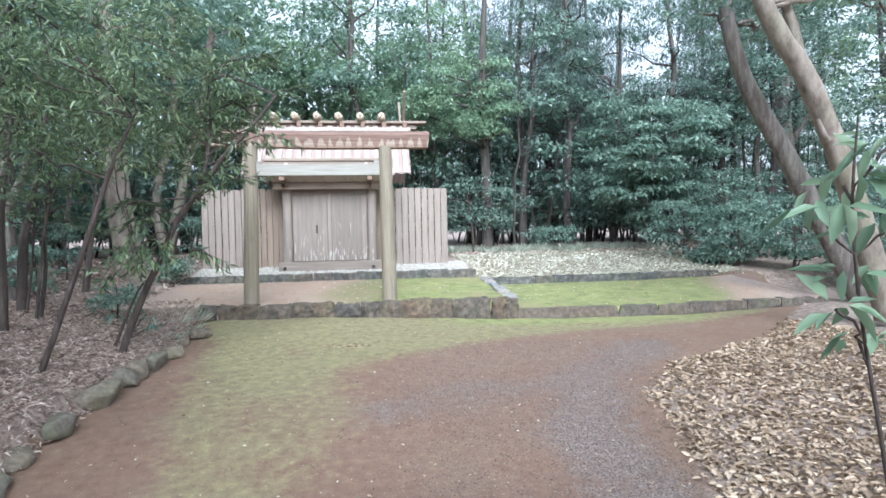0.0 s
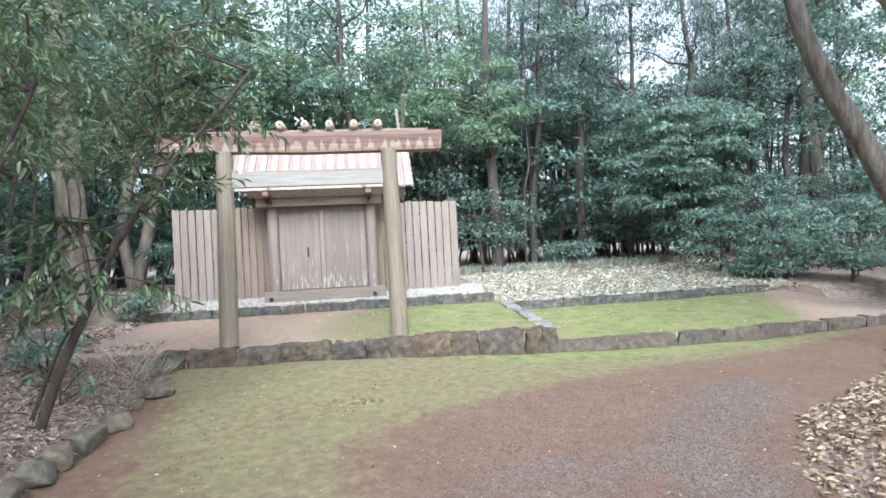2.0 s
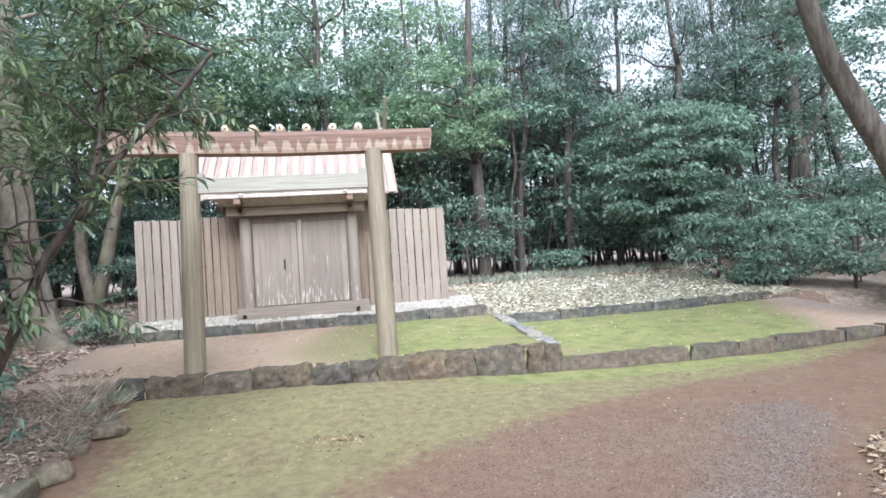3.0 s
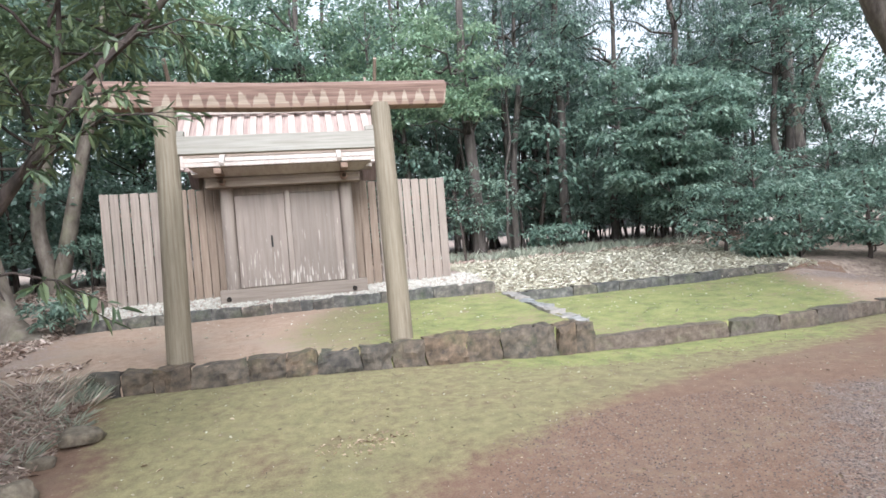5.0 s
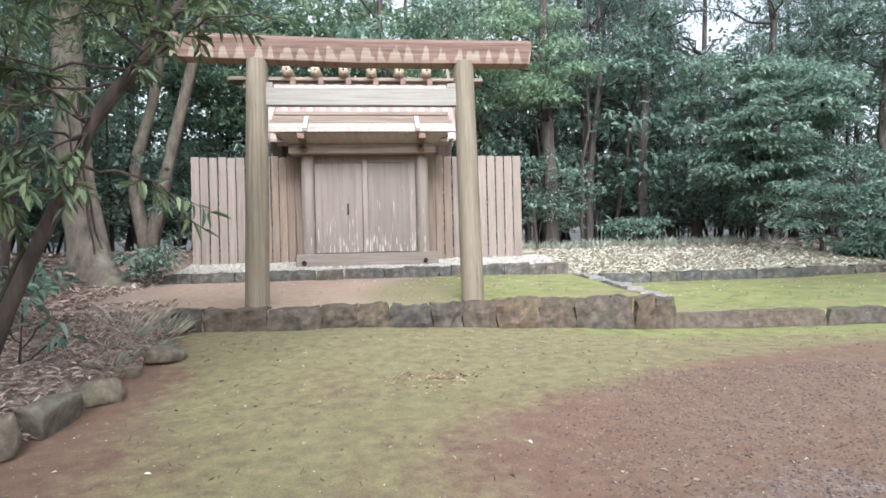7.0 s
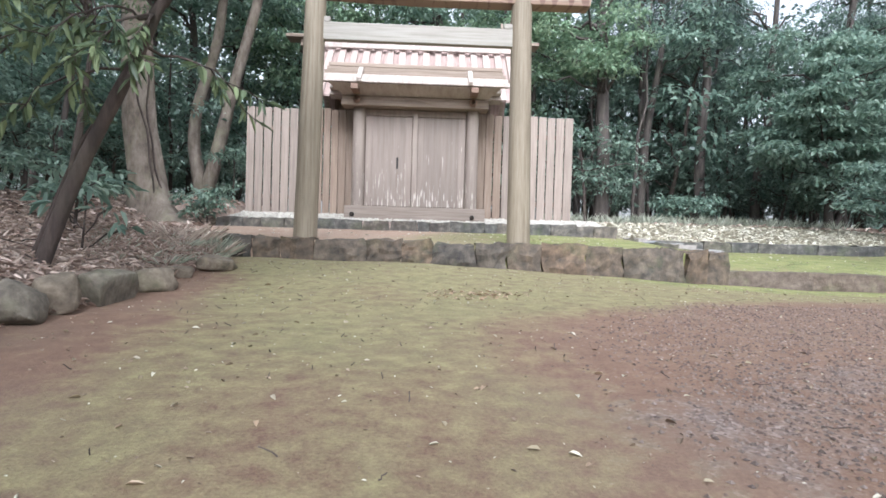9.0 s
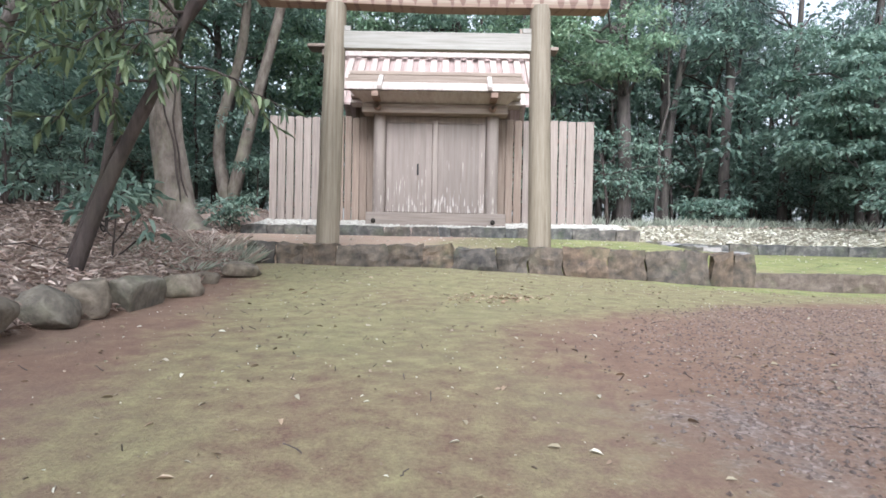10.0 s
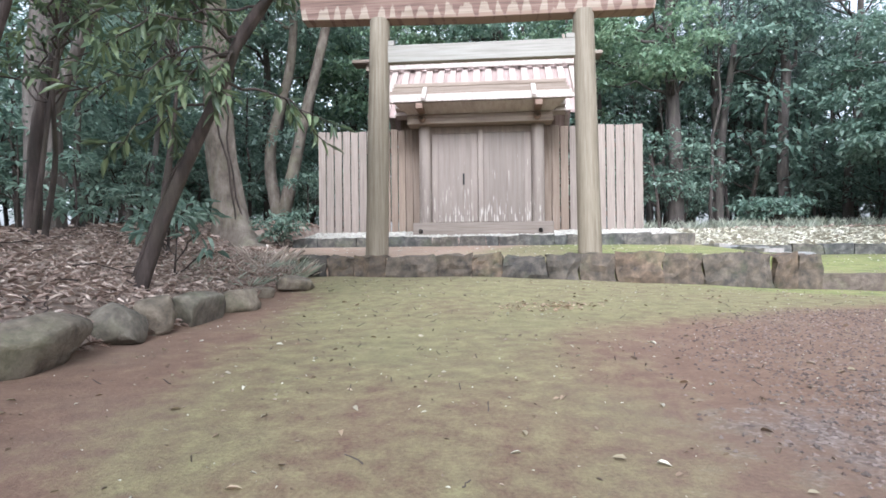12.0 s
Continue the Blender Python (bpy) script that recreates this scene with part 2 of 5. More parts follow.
LEAF_GOLD = leaf_mat("yellowed fallen leaves", (0.134, 0.0913, 0.0487), (0.28, 0.231, 0.146), (0.413, 0.383, 0.304), 0.5, 0.1)
LEAF_BROWN = leaf_mat("brown leaf scraps", (0.09, 0.06, 0.04), (0.2, 0.145, 0.098), (0.38, 0.3, 0.22), 0.6, 0.1)
GRASS = leaf_mat("grey-green grass blades", (0.33, 0.36, 0.28), (0.53, 0.56, 0.45), (0.77, 0.78, 0.66), 0.5, 0.4)
STRAW = leaf_mat("dead grass blades", (0.48, 0.39, 0.31), (0.68, 0.58, 0.49), (0.86, 0.78, 0.69), 0.6)
BARK = bark_mat("grey brown bark", (0.05, 0.04, 0.033), (0.115, 0.094, 0.08), (0.21, 0.18, 0.156))
# Grey brown bark at just over half tone, woodland shade put into the colour.
BARK_WOOD = bark_mat("woodland bark darkened for shade", (0.028, 0.022, 0.019), (0.066, 0.053, 0.046), (0.13, 0.108, 0.092))
BARK_PALE = bark_mat("pale smooth bark", (0.085, 0.065, 0.048), (0.195, 0.156, 0.123), (0.295, 0.252, 0.207), (5, 5, 2.2))
BARK_DARK = bark_mat("dark bark", (0.025, 0.019, 0.016), (0.06, 0.043, 0.036), (0.115, 0.087, 0.074))


# ---- mesh helpers ----
def raw_mesh(name, verts, faces, mat, smooth=True):
    """A mesh from arrays: verts (n, 3), faces (m, k)."""
    me = bpy.data.meshes.new(name)
    verts, faces = np.asarray(verts, dtype=np.float32), np.asarray(faces, dtype=np.int32)
    k = faces.shape[1]
    me.vertices.add(len(verts)), me.loops.add(faces.size), me.polygons.add(len(faces))
    me.vertices.foreach_set("co", verts.ravel())
    me.loops.foreach_set("vertex_index", faces.ravel())
    me.polygons.foreach_set("loop_start", np.arange(0, faces.size, k, dtype=np.int32))
    me.polygons.foreach_set("use_smooth", np.full(len(faces), smooth))
    me.update(calc_edges=True)
    me.validate()
    me.materials.append(mat)
    return me


def bm_mesh(name, bm, mat, smooth=False):
    me = bpy.data.meshes.new(name)
    bmesh.ops.recalc_face_normals(bm, faces=bm.faces)
    for f in bm.faces:
        f.smooth = smooth
    bm.to_mesh(me)
    bm.free()
    me.materials.append(mat)
    return me


def attach(ob, parent):
    """Parents ob, keeping its world place (things stand unturned when built)."""
    ob.parent = parent
    ob.matrix_parent_inverse = Matrix.Translation(-parent.location)
    return ob


def part(name, data, parent, label=""):
    ob = new(name, data)
    if parent is not None:
        attach(ob, parent)
    return tagged(ob, label)


def thing(name, at, label, category, group="", kind=""):
    ob = new(name)
    ob.location, ob.empty_display_size = at, 0.2
    return tagged(ob, label, category, group, kind)


def box_bm(x0, x1, y0, y1, z0, z1, bevel=0.008, bm=None):
    own = bm is None
    bm = bm or bmesh.new()
    geo = bmesh.ops.create_cube(bm, size=1.0, matrix=Matrix.Translation(((x0 + x1) / 2, (y0 + y1) / 2, (z0 + z1) / 2)) @ Matrix.Diagonal((x1 - x0, y1 - y0, z1 - z0, 1)))
    if bevel:
        edges = list({e for v in geo["verts"] for e in v.link_edges})
        bmesh.ops.bevel(bm, geom=edges, offset=bevel, segments=1, affect="EDGES")
    return bm


def box(name, mat, parent, x0, x1, y0, y1, z0, z1, bevel=0.008, label=""):
    return part(name, bm_mesh(name, box_bm(x0, x1, y0, y1, z0, z1, bevel), mat), parent, label)


def tube_arrays(points, radii, sides=9, rough=0.0, seed=0):
    pts = np.array(points, dtype=float)
    n = len(pts)
    tang = np.gradient(pts, axis=0)
    tang /= np.linalg.norm(tang, axis=1, keepdims=True) + 1e-9
    ref = np.array([0.0, 1.0, 0.0]) if abs(tang[:, 1]).mean() < 0.8 else np.array([1.0, 0.0, 0.0])
    a = np.cross(tang, ref)
    a /= np.linalg.norm(a, axis=1, keepdims=True) + 1e-9
    b = np.cross(tang, a)
    ang = np.linspace(0, 2 * np.pi, sides, endpoint=False)
    r = np.array(radii, dtype=float)[:, None] * np.ones((1, sides))
    if rough:
        g = np.random.default_rng(seed)
        r = r * (1 + rough * g.normal(size=(1, sides)) + 0.5 * rough * g.normal(size=(n, sides)))
    v = pts[:, None, :] + r[:, :, None] * (np.cos(ang)[None, :, None] * a[:, None, :] + np.sin(ang)[None, :, None] * b[:, None, :])
    i, j = np.meshgrid(np.arange(n - 1), np.arange(sides), indexing="ij")
    j2 = (j + 1) % sides
    f = np.stack([i * sides + j, i * sides + j2, (i + 1) * sides + j2, (i + 1) * sides + j], axis=-1).reshape(-1, 4)
    return v.reshape(-1, 3), f


def join_arrays(chunks):
    vs, fs, k = [], [], 0
    for v, f in chunks:
        vs.append(v), fs.append(np.asarray(f) + k)
        k += len(v)
    return np.concatenate(vs), np.concatenate(fs)


def unit(a):
    return a / (np.linalg.norm(a, axis=1, keepdims=True) + 1e-9)


def leaf_arrays(rng, base, way, up, length, width, fold=0.18, fine=False):
    """Leaves as folded blades: base points, directions, upper sides, lengths; width as a share of the length."""
    n = len(base)
    way, L = unit(way), np.asarray(length).reshape(n, 1) * np.ones((n, 1))
    side = unit(np.cross(way, up))
    up = np.cross(side, way)
    W = L * np.asarray(width).reshape(-1, 1) * np.ones((n, 1))
    droop = rng.uniform(0.02, 0.25, (n, 1)) * L
    tip = base + way * L - up * droop
    if fine:
        p = [base, base + way * L * 0.28 + side * W * 0.46 + up * L * fold * 0.5, base + way * L * 0.66 + side * W * 0.4 + up * (L * fold * 0.4 - droop * 0.4), tip,
             base + way * L * 0.66 - side * W * 0.4 + up * (L * fold * 0.4 - droop * 0.4), base + way * L * 0.28 - side * W * 0.46 + up * L * fold * 0.5]
        v = np.stack(p, axis=1).reshape(-1, 3)
        k = np.arange(n)[:, None] * 6
        f = np.concatenate([k + np.array([[0, 1, 2, 3]]), k + np.array([[0, 3, 4, 5]])])
    else:
        p = [base, base + way * L * 0.45 + side * W * 0.5 + up * L * fold * 0.5, tip, base + way * L * 0.45 - side * W * 0.5 + up * L * fold * 0.5]
        v = np.stack(p, axis=1).reshape(-1, 3)
        f = np.arange(n)[:, None] * 4 + np.array([[0, 1, 2, 3]])
    return v, f


def clump_leaves(rng, clumps, per_m2, length, width, fine=False, hang=0.3, ragged=0.35):
    """Leaves on the shells of flattened clumps (centre, radius, flattening)."""
    out = []
    for c, r, flat in clumps:
        n = max(8, int(per_m2 * r * r * 12))
        u = unit(rng.normal(size=(n, 3)))
        u[:, 2] = np.where(u[:, 2] < -0.35, -u[:, 2] * 0.6, u[:, 2])
        rad = r * (1 - ragged * rng.random((n, 1)) ** 1.6 + 0.12 * rng.normal(size=(n, 1)))
        pts = np.array(c) + u * rad * np.array([1, 1, flat])
        way = u * np.array([1, 1, 0.25]) + 0.55 * rng.normal(size=(n, 3)) - np.array([0, 0, hang])
        up = np.array([0, 0, 1.0]) + 0.45 * rng.normal(size=(n, 3)) + 0.35 * u
        out.append(leaf_arrays(rng, pts, way, up, length * rng.uniform(0.65, 1.3, n), width, 0.18, fine))
    return join_arrays(out)


def bent(rng, a, b, steps=6, wobble=0.06, sag=0.0):
    a, b = np.array(a, float), np.array(b, float)
    t = np.linspace(0, 1, steps)[:, None]
    p = a + (b - a) * t
    w = wobble * np.linalg.norm(b - a)
    p[1:-1] += rng.normal(size=(steps - 2, 3)) * w * 0.5
    p[:, 2] -= (sag * np.sin(t * np.pi))[:, 0]
    return p


def pebble_arrays(rng, centres, sizes):
    """Small faceted stones (squashed octahedra with cut corners)."""
    base = np.array([[1, 0, 0], [-1, 0, 0], [0, 1, 0], [0, -1, 0], [0, 0, 0.7], [0, 0, -0.7]], float)
    tri = np.array([[0, 2, 4], [2, 1, 4], [1, 3, 4], [3, 0, 4], [2, 0, 5], [1, 2, 5], [3, 1, 5], [0, 3, 5]])
    n = len(centres)
    a = rng.uniform(0, 2 * np.pi, n)
    v = base[None] * rng.uniform(0.6, 1.2, (n, 6, 1)) * np.asarray(sizes).reshape(n, 1, 1)
    x = v[:, :, 0] * np.cos(a)[:, None] - v[:, :, 1] * np.sin(a)[:, None]
    y = v[:, :, 0] * np.sin(a)[:, None] + v[:, :, 1] * np.cos(a)[:, None]
    v = np.stack([x, y, v[:, :, 2]], axis=2) + np.asarray(centres)[:, None, :]
    return v.reshape(-1, 3), (np.arange(n)[:, None, None] * 6 + tri[None]).reshape(-1, 3)


# ---- ground ----
def smooth(t):
    t = np.clip(t, 0, 1)
    return t * t * (3 - 2 * t)


def lumps(x, y, s, seed=0):
    """Cheap soft unevenness."""
    g = np.random.default_rng(seed)
    z = 0
    for k in range(7):
        a, ph, f = g.uniform(0, 6.28), g.uniform(0, 6.28), s * g.uniform(0.6, 2.2)
        z = z + np.sin((x * np.cos(a) + y * np.sin(a)) * f + ph) / 7
    return z


def bank_edge(y):
    return np.interp(y, [-6, 5, 9, 10.5, 11.2, 12.2, 13], [-2.35, -2.4, -2.42, -2.4, -2.52, -2.75, -2.7])


def pile_edge(y):
    return np.interp(y, [-6, 3.1, 3.9, 6.1, 7.5, 8.9, 11.2, 13.7, 16], [3.7, 4.1, 4.35, 4.85, 6.0, 8.6, 11.0, 13.5, 14])


def ground_z(x, y):
    x, y = np.asarray(x, float), np.asarray(y, float)
    z = np.interp(y, [-8, -2, 2, 3.2, 4.3, 5.6, 7, 9, 11, 12.5], [-0.1, -0.17, -0.25, -0.31, -0.32, -0.17, -0.12, -0.07, -0.03, 0.0])
    near = smooth((y - 8.5) / 3.5)
    z = z + near * np.interp(x, [-3, 0.3, 4.7, 6, 9, 12], [0.17, 0.15, -0.06, -0.10, -0.12, 0.0])
    z = z + 0.014 * lumps(x, y, 2.2, 3)
    # leaf mound beside the path
    p = smooth((x - pile_edge(y)) / 1.2)
    z = z + p * (0.10 + 0.05 * lumps(x, y, 1.7, 8)) + 0.055 * np.clip(x - pile_edge(y) - 2, 0, 12) * (y < 60)
    # bank of leaf mould under the trees
    e = bank_edge(y) - x
    b = 0.12 + 0.24 * np.clip(e, 0, 2.3) + 0.07 * np.clip(y - 9, 0, 9) + 0.05 * lumps(x, y, 1.5, 11)
    b = b + smooth((y - 10.8) / 1.4) * smooth((17.5 - y) / 1.0) * (np.minimum(b, 0.44 + 0.045 * np.clip(y - 12.4, 0, 5) + 0.35 * np.clip(-5.4 - x, 0, 2)) - b)
    z = z + smooth((e + 0.05) / 0.3) * (b - z) * (y < 40)
    # woodland floor behind the terraces
    back = np.interp(y, [15.5, 16.6, 19, 22, 26, 60, 400], [0.2, 0.55, 0.85, 1.12, 1.25, 1.3, 0.5]) + 0.04 * lumps(x, y, 1.3, 13)
    z = z + smooth((y - 15.5) / 1.2) * (np.maximum(back, z * smooth((2 - x) / 4)) - z)
    # hollow under the terraces
    hid = smooth((x + 5.9) / 0.5) * smooth((12.6 - x) / 0.6) * smooth((y - 12.32) / 0.15) * smooth((16.55 - y) / 0.2)
    z = z - hid * (z + 0.25)
    hid = smooth((x + 4.3) / 0.2) * smooth((4.35 - x) / 0.15) * smooth((y - 16.3) / 0.3) * smooth((26 - y) / 0.6)
    z = z - hid * (z - 0.45)
    return z


def axis(lo, hi, step, far):
    out = [hi + step * (1.22 ** k - 1) / 0.22 for k in range(1, 60) if step * (1.22 ** k - 1) / 0.22 < far]
    low = [lo - (h - hi) for h in out][::-1]
    return np.array(low + list(np.arange(lo, hi + 1e-6, step)) + out)


def zones(x, y):
    """Shares of moss, gravel, leaf mould and bright moss."""
    xr = np.interp(y, [-6, 3, 5.5, 7.1, 8.1, 8.5, 9.1, 9.9, 10.7, 11.2, 11.9, 12.5], [0.5, 0.6, 0.75, 0.85, 0.95, 1.4, 2.4, 3.9, 5.9, 8.7, 11, 11.5])
    xl = np.interp(y, [-6, 3.5, 5, 6, 7.3, 10, 11.5, 12.3], [-0.3, -0.7, -1.0, -1.25, -1.6, -1.9, -2.4, -2.7])
    moss = smooth((x - xl + 0.35) / 0.8) * smooth((xr - x + 0.8) / 1.7) * (y < 12.6) * np.interp(y, [-2, 3, 5, 7, 9], [0.5, 0.58, 0.68, 0.8, 1.0])
    def near_line(pts, w):
        d = np.full(np.shape(x), 9.0)
        for (ax, ay), (bx, by) in zip(pts, pts[1:]):
            t = np.clip(((x - ax) * (bx - ax) + (y - ay) * (by - ay)) / ((bx - ax) ** 2 + (by - ay) ** 2), 0, 1)
            d = np.minimum(d, np.hypot(x - ax - t * (bx - ax), y - ay - t * (by - ay)))
        return 0.8 * smooth((w - d) / (1.1 * w) + 0.25)
    gravel = np.maximum(near_line([(3.3, -5), (3.5, 3), (3.6, 4.8), (4.2, 6.8), (6.2, 8.8)], 0.85), 0.72 * near_line([(3.8, 6.5), (2.5, 6.6), (1.6, 6.1)], 0.9))
    litter = np.maximum(smooth((x - pile_edge(y) + 0.2) / 0.5), smooth((bank_edge(y) - x + 0.15) / 0.35) * (1 - smooth((x + 5.5) / 1.5) * smooth((y - 12.6) / 0.3) * (y < 16.8)))
    litter = np.maximum(litter, smooth((y - 16.4) / 0.4))
    bright = 0.95 * smooth((y - 10.9) / 1.0) * smooth((x - 1.0) / 3.0) * smooth((10.5 - x) / 2)
    gravel = np.maximum(gravel, 0.75 * smooth((x - 10.8) / 1.0) * smooth((y - 12.2) / 0.5) * (y < 17.5))
    return moss * (1 - litter), gravel * (1 - litter), litter, bright


def sheet(name, xs, ys, fz, fzone, mat):
    X, Y = np.meshgrid(xs, ys, indexing="ij")
    v = np.stack([X, Y, fz(X, Y)], axis=-1).reshape(-1, 3)
    i, j = np.meshgrid(np.arange(len(xs) - 1), np.arange(len(ys) - 1), indexing="ij")
    m = len(ys)
    f = np.stack([i * m + j, (i + 1) * m + j, (i + 1) * m + j + 1, i * m + j + 1], axis=-1).reshape(-1, 4)
    me = raw_mesh(name, v, f, mat)
    at = me.color_attributes.new("zone", "FLOAT_COLOR", "POINT")
    at.data.foreach_set("color", np.stack([np.broadcast_to(c, X.shape) for c in fzone(X, Y)], axis=-1).astype(np.float32).ravel())
    return me


tagged(new("ground", sheet("ground", axis(-8, 14, 0.1, 900), axis(-4, 23, 0.1, 900), ground_z, zones, SOIL)),
       "red soil and gravel path with moss and leaf mould", "ground", kind="structure")


def terrace_1_z(x, y):
    return 0.43 + 0.052 * (y - 12.4) + 0.008 * lumps(x, y, 3, 21) - 0.012 * np.clip(x - 2, 0, 3)


def terrace_2_z(x, y):
    return 0.13 + 0.062 * (y - 12.4) + 0.014 * lumps(x, y, 2.5, 22) + 0.02 * np.clip(x - 10, 0, 5)


def terrace_3_z(x, y):
    return np.interp(y, [16.5, 16.9, 17.9, 26], [0.80, 0.86, 1.0, 1.05]) + 0.006 * lumps(x, y, 4, 23)


def edge_down(fz, x0, x1, y0, y1, depth=0.7):
    def f(x, y):
        z = fz(x, y)
        out = (x <= x0 + 1e-4) | (x >= x1 - 1e-4) | (y <= y0 + 1e-4) | (y >= y1 - 1e-4)
        return np.where(out, z - depth, z)
    return f


def spread(lo, hi, step):
    return np.concatenate([[lo, lo + 0.004], np.arange(lo + step, hi - step / 2, step), [hi - 0.004, hi]])


def t1_zone(x, y):
    moss = smooth((x + 0.4 + 0.5 * np.sin(y)) / 1.6)
    return moss, 0.75 * smooth((-2.9 - x) / 1.8), 0.8 * smooth((-5.5 - x) / 0.8), 0.85 * smooth((x - 0.3) / 1.6)


def t2_zone(x, y):
    k = smooth((12.3 - x + 0.5 * (y - 14.5)) / 1.8)
    return k, 0.75 * smooth((x - 11.3) / 1.4), 0 * x, 0.9 * k


def t3_zone(x, y):
    return 0 * x, 1 + 0 * x, 0 * x, 0 * x


for nm, fz, fzone, (x0, x1, y0, y1), lab in (
        ("terrace_1", terrace_1_z, t1_zone, (-7.5, 4.62, 12.36, 16.7), "raised earth terrace with bright moss"),
        ("terrace_2", terrace_2_z, t2_zone, (4.55, 13.0, 12.42, 16.5), "lower moss-covered earth terrace"),
        ("terrace_3", terrace_3_z, t3_zone, (-4.25, 4.35, 16.62, 26.0), "gravelled platform round the shrine")):
    tagged(new(nm, sheet(nm, spread(x0, x1, 0.12), spread(y0, y1, 0.12), edge_down(fz, x0, x1, y0, y1), fzone, SOIL_PALE)), lab, "terrace", kind="structure")


# ---- stone edgings ----
def stone_mesh(name, x0, x1, y0, y1, z0, z1, mat, seed, rough=0.018):
    """A rough squared block with worn corners."""
    g = np.random.default_rng(seed)
    us, vs, ws = np.linspace(-1, 1, 9), np.linspace(-1, 1, 4), np.linspace(-1, 1, 7)
    chips = [(g.uniform(-1, 1), g.uniform(-0.9, 0.9), g.uniform(-0.5, 0.2)) for _ in range(5)]
    nx, ny, nz = len(us), len(vs), len(ws)
    ids, verts, faces = {}, [], []
    ph = g.uniform(0, 6.28, 6)
    skew = g.uniform(-0.07, 0.07, 3)
    wedge = g.uniform(-1.6, 1.2)

    def vid(i, j, k):
        if (i, j, k) not in ids:
            u, v, w = us[i], vs[j], ws[k]
            s = 1 - 0.085 * ((abs(u) > 0.9) + (abs(v) > 0.9) + (abs(w) > 0.9) - 1)
            p = np.array([(x0 + x1) / 2 + (x1 - x0) / 2 * u * (s if abs(u) > .9 else 1),
                          (y0 + y1) / 2 + (y1 - y0) / 2 * v * s, (z0 + z1) / 2 + (z1 - z0) / 2 * w * s + skew[1] * u * (z1 - z0) * 0.5 * (w > 0)])
            q = Vector(p) * 4.5 + Vector(ph[:3]) * 9
            p += rough * 1.5 * np.array(noise.noise_vector(q)) + rough * 0.8 * np.array(noise.noise_vector(q * 2.6))
            if v < -0.9:
                p[1] += rough * 1.6 * max(0.0, max(ca * u + cb * w + cc for ca, cb, cc in chips))
            p[0] += wedge * w * (1 if u > 0 else -1) * (abs(u) > 0.9) * (x1 - x0) * 0.04
            ids[(i, j, k)] = len(verts)
            verts.append(p)
        return ids[(i, j, k)]

    for i in range(nx - 1):
        for j in range(ny - 1):
            for k in (0, nz - 1):
                q = [vid(i, j, k), vid(i + 1, j, k), vid(i + 1, j + 1, k), vid(i, j + 1, k)]
                faces.append(q if k else q[::-1])
    for i in range(nx - 1):
        for k in range(nz - 1):
            for j in (0, ny - 1):
                q = [vid(i, j, k), vid(i + 1, j, k), vid(i + 1, j, k + 1), vid(i, j, k + 1)]
                faces.append(q[::-1] if j else q)
    for j in range(ny - 1):
        for k in range(nz - 1):
            for i in (0, nx - 1):
                q = [vid(i, j, k), vid(i, j + 1, k), vid(i, j + 1, k + 1), vid(i, j, k + 1)]
                faces.append(q if i else q[::-1])
    return raw_mesh(name, verts, faces, mat, False)


def joints(lo, hi, mean, seed):
    g = np.random.default_rng(seed)
    n = max(1, round((hi - lo) / mean))
    w = g.uniform(0.6, 1.4, n)
    return [lo] + list(lo + np.cumsum(w / w.sum()) * (hi - lo))


def stone_row(root, js, front, depth, z0, z1, mat, seed, rough=0.016):
    for k, (a, b) in enumerate(zip(js, js[1:])):
        m = (a + b) / 2
        y = front(m) if callable(front) else front
        lo, hi = (z(m) if callable(z) else z for z in (z0, z1))
        g = np.random.default_rng(seed * 100 + k)
        part("stone", stone_mesh("stone", a + 0.007, b - 0.007, y + g.uniform(-0.025, 0.025), y + depth, lo, hi + g.uniform(-0.018, 0.012), mat, seed * 100 + k, rough), root)


FRONT_JOINTS = [-2.72, -2.3, -1.88, -1.41, -0.65, -0.14, 0.31, 0.93, 1.40, 1.91, 2.56, 3.12, 3.67, 4.04, 4.37, 4.72]
wall_1 = thing("retaining_wall", (1.0, 12.3, 0.1), "low wall of rough grey-brown fitted stones under the torii", "wall")
stone_row(wall_1, FRONT_JOINTS, lambda x: 12.2 + 0.02 * abs(x - 1), 0.34, lambda x: float(ground_z(x, 12.0)) - 0.1, lambda x: 0.465 - 0.012 * max(0, x - 2), STONE_WALL, 1, 0.03)
wall_2 = thing("retaining_wall", (9.0, 12.35, 0.0), "low kerb of pinkish-grey stones edging the mossy terrace", "wall")
stone_row(wall_2, joints(4.72, 13.0, 0.95, 5), lambda x: 12.28 + 0.012 * (x - 4.7), 0.26, lambda x: float(ground_z(x, 12.0)) - 0.12, lambda x: 0.15 + 0.012 * max(0, x - 9), STONE_LOW, 2)
wall_3 = thing("retaining_wall", (0.0, 16.6, 0.6), "dark stone kerb below the white pebble strip", "wall")
stone_row(wall_3, joints(-4.35, 4.45, 0.48, 9), 16.48, 0.32, 0.5, lambda x: 0.86 + 0.004 * x, STONE_DARK, 3)
wall_4 = thing("retaining_wall", (8.5, 16.4, 0.4), "long dark mossy kerb below the leaf-strewn clearing", "wall")
stone_row(wall_4, joints(4.5, 12.6, 0.8, 12), lambda x: 16.25 + 0.03 * (x - 4.5), 0.24, 0.2, lambda x: 0.58 + 0.006 * (x - 4.5), STONE_DARK, 4, 0.02)
steps = thing("dividing_kerb", (4.62, 14.4, 0.4), "row of pale flat stones between the two mossy terraces", "kerb")
g = np.random.default_rng(31)
ys = joints(12.5, 16.3, 0.5, 33)
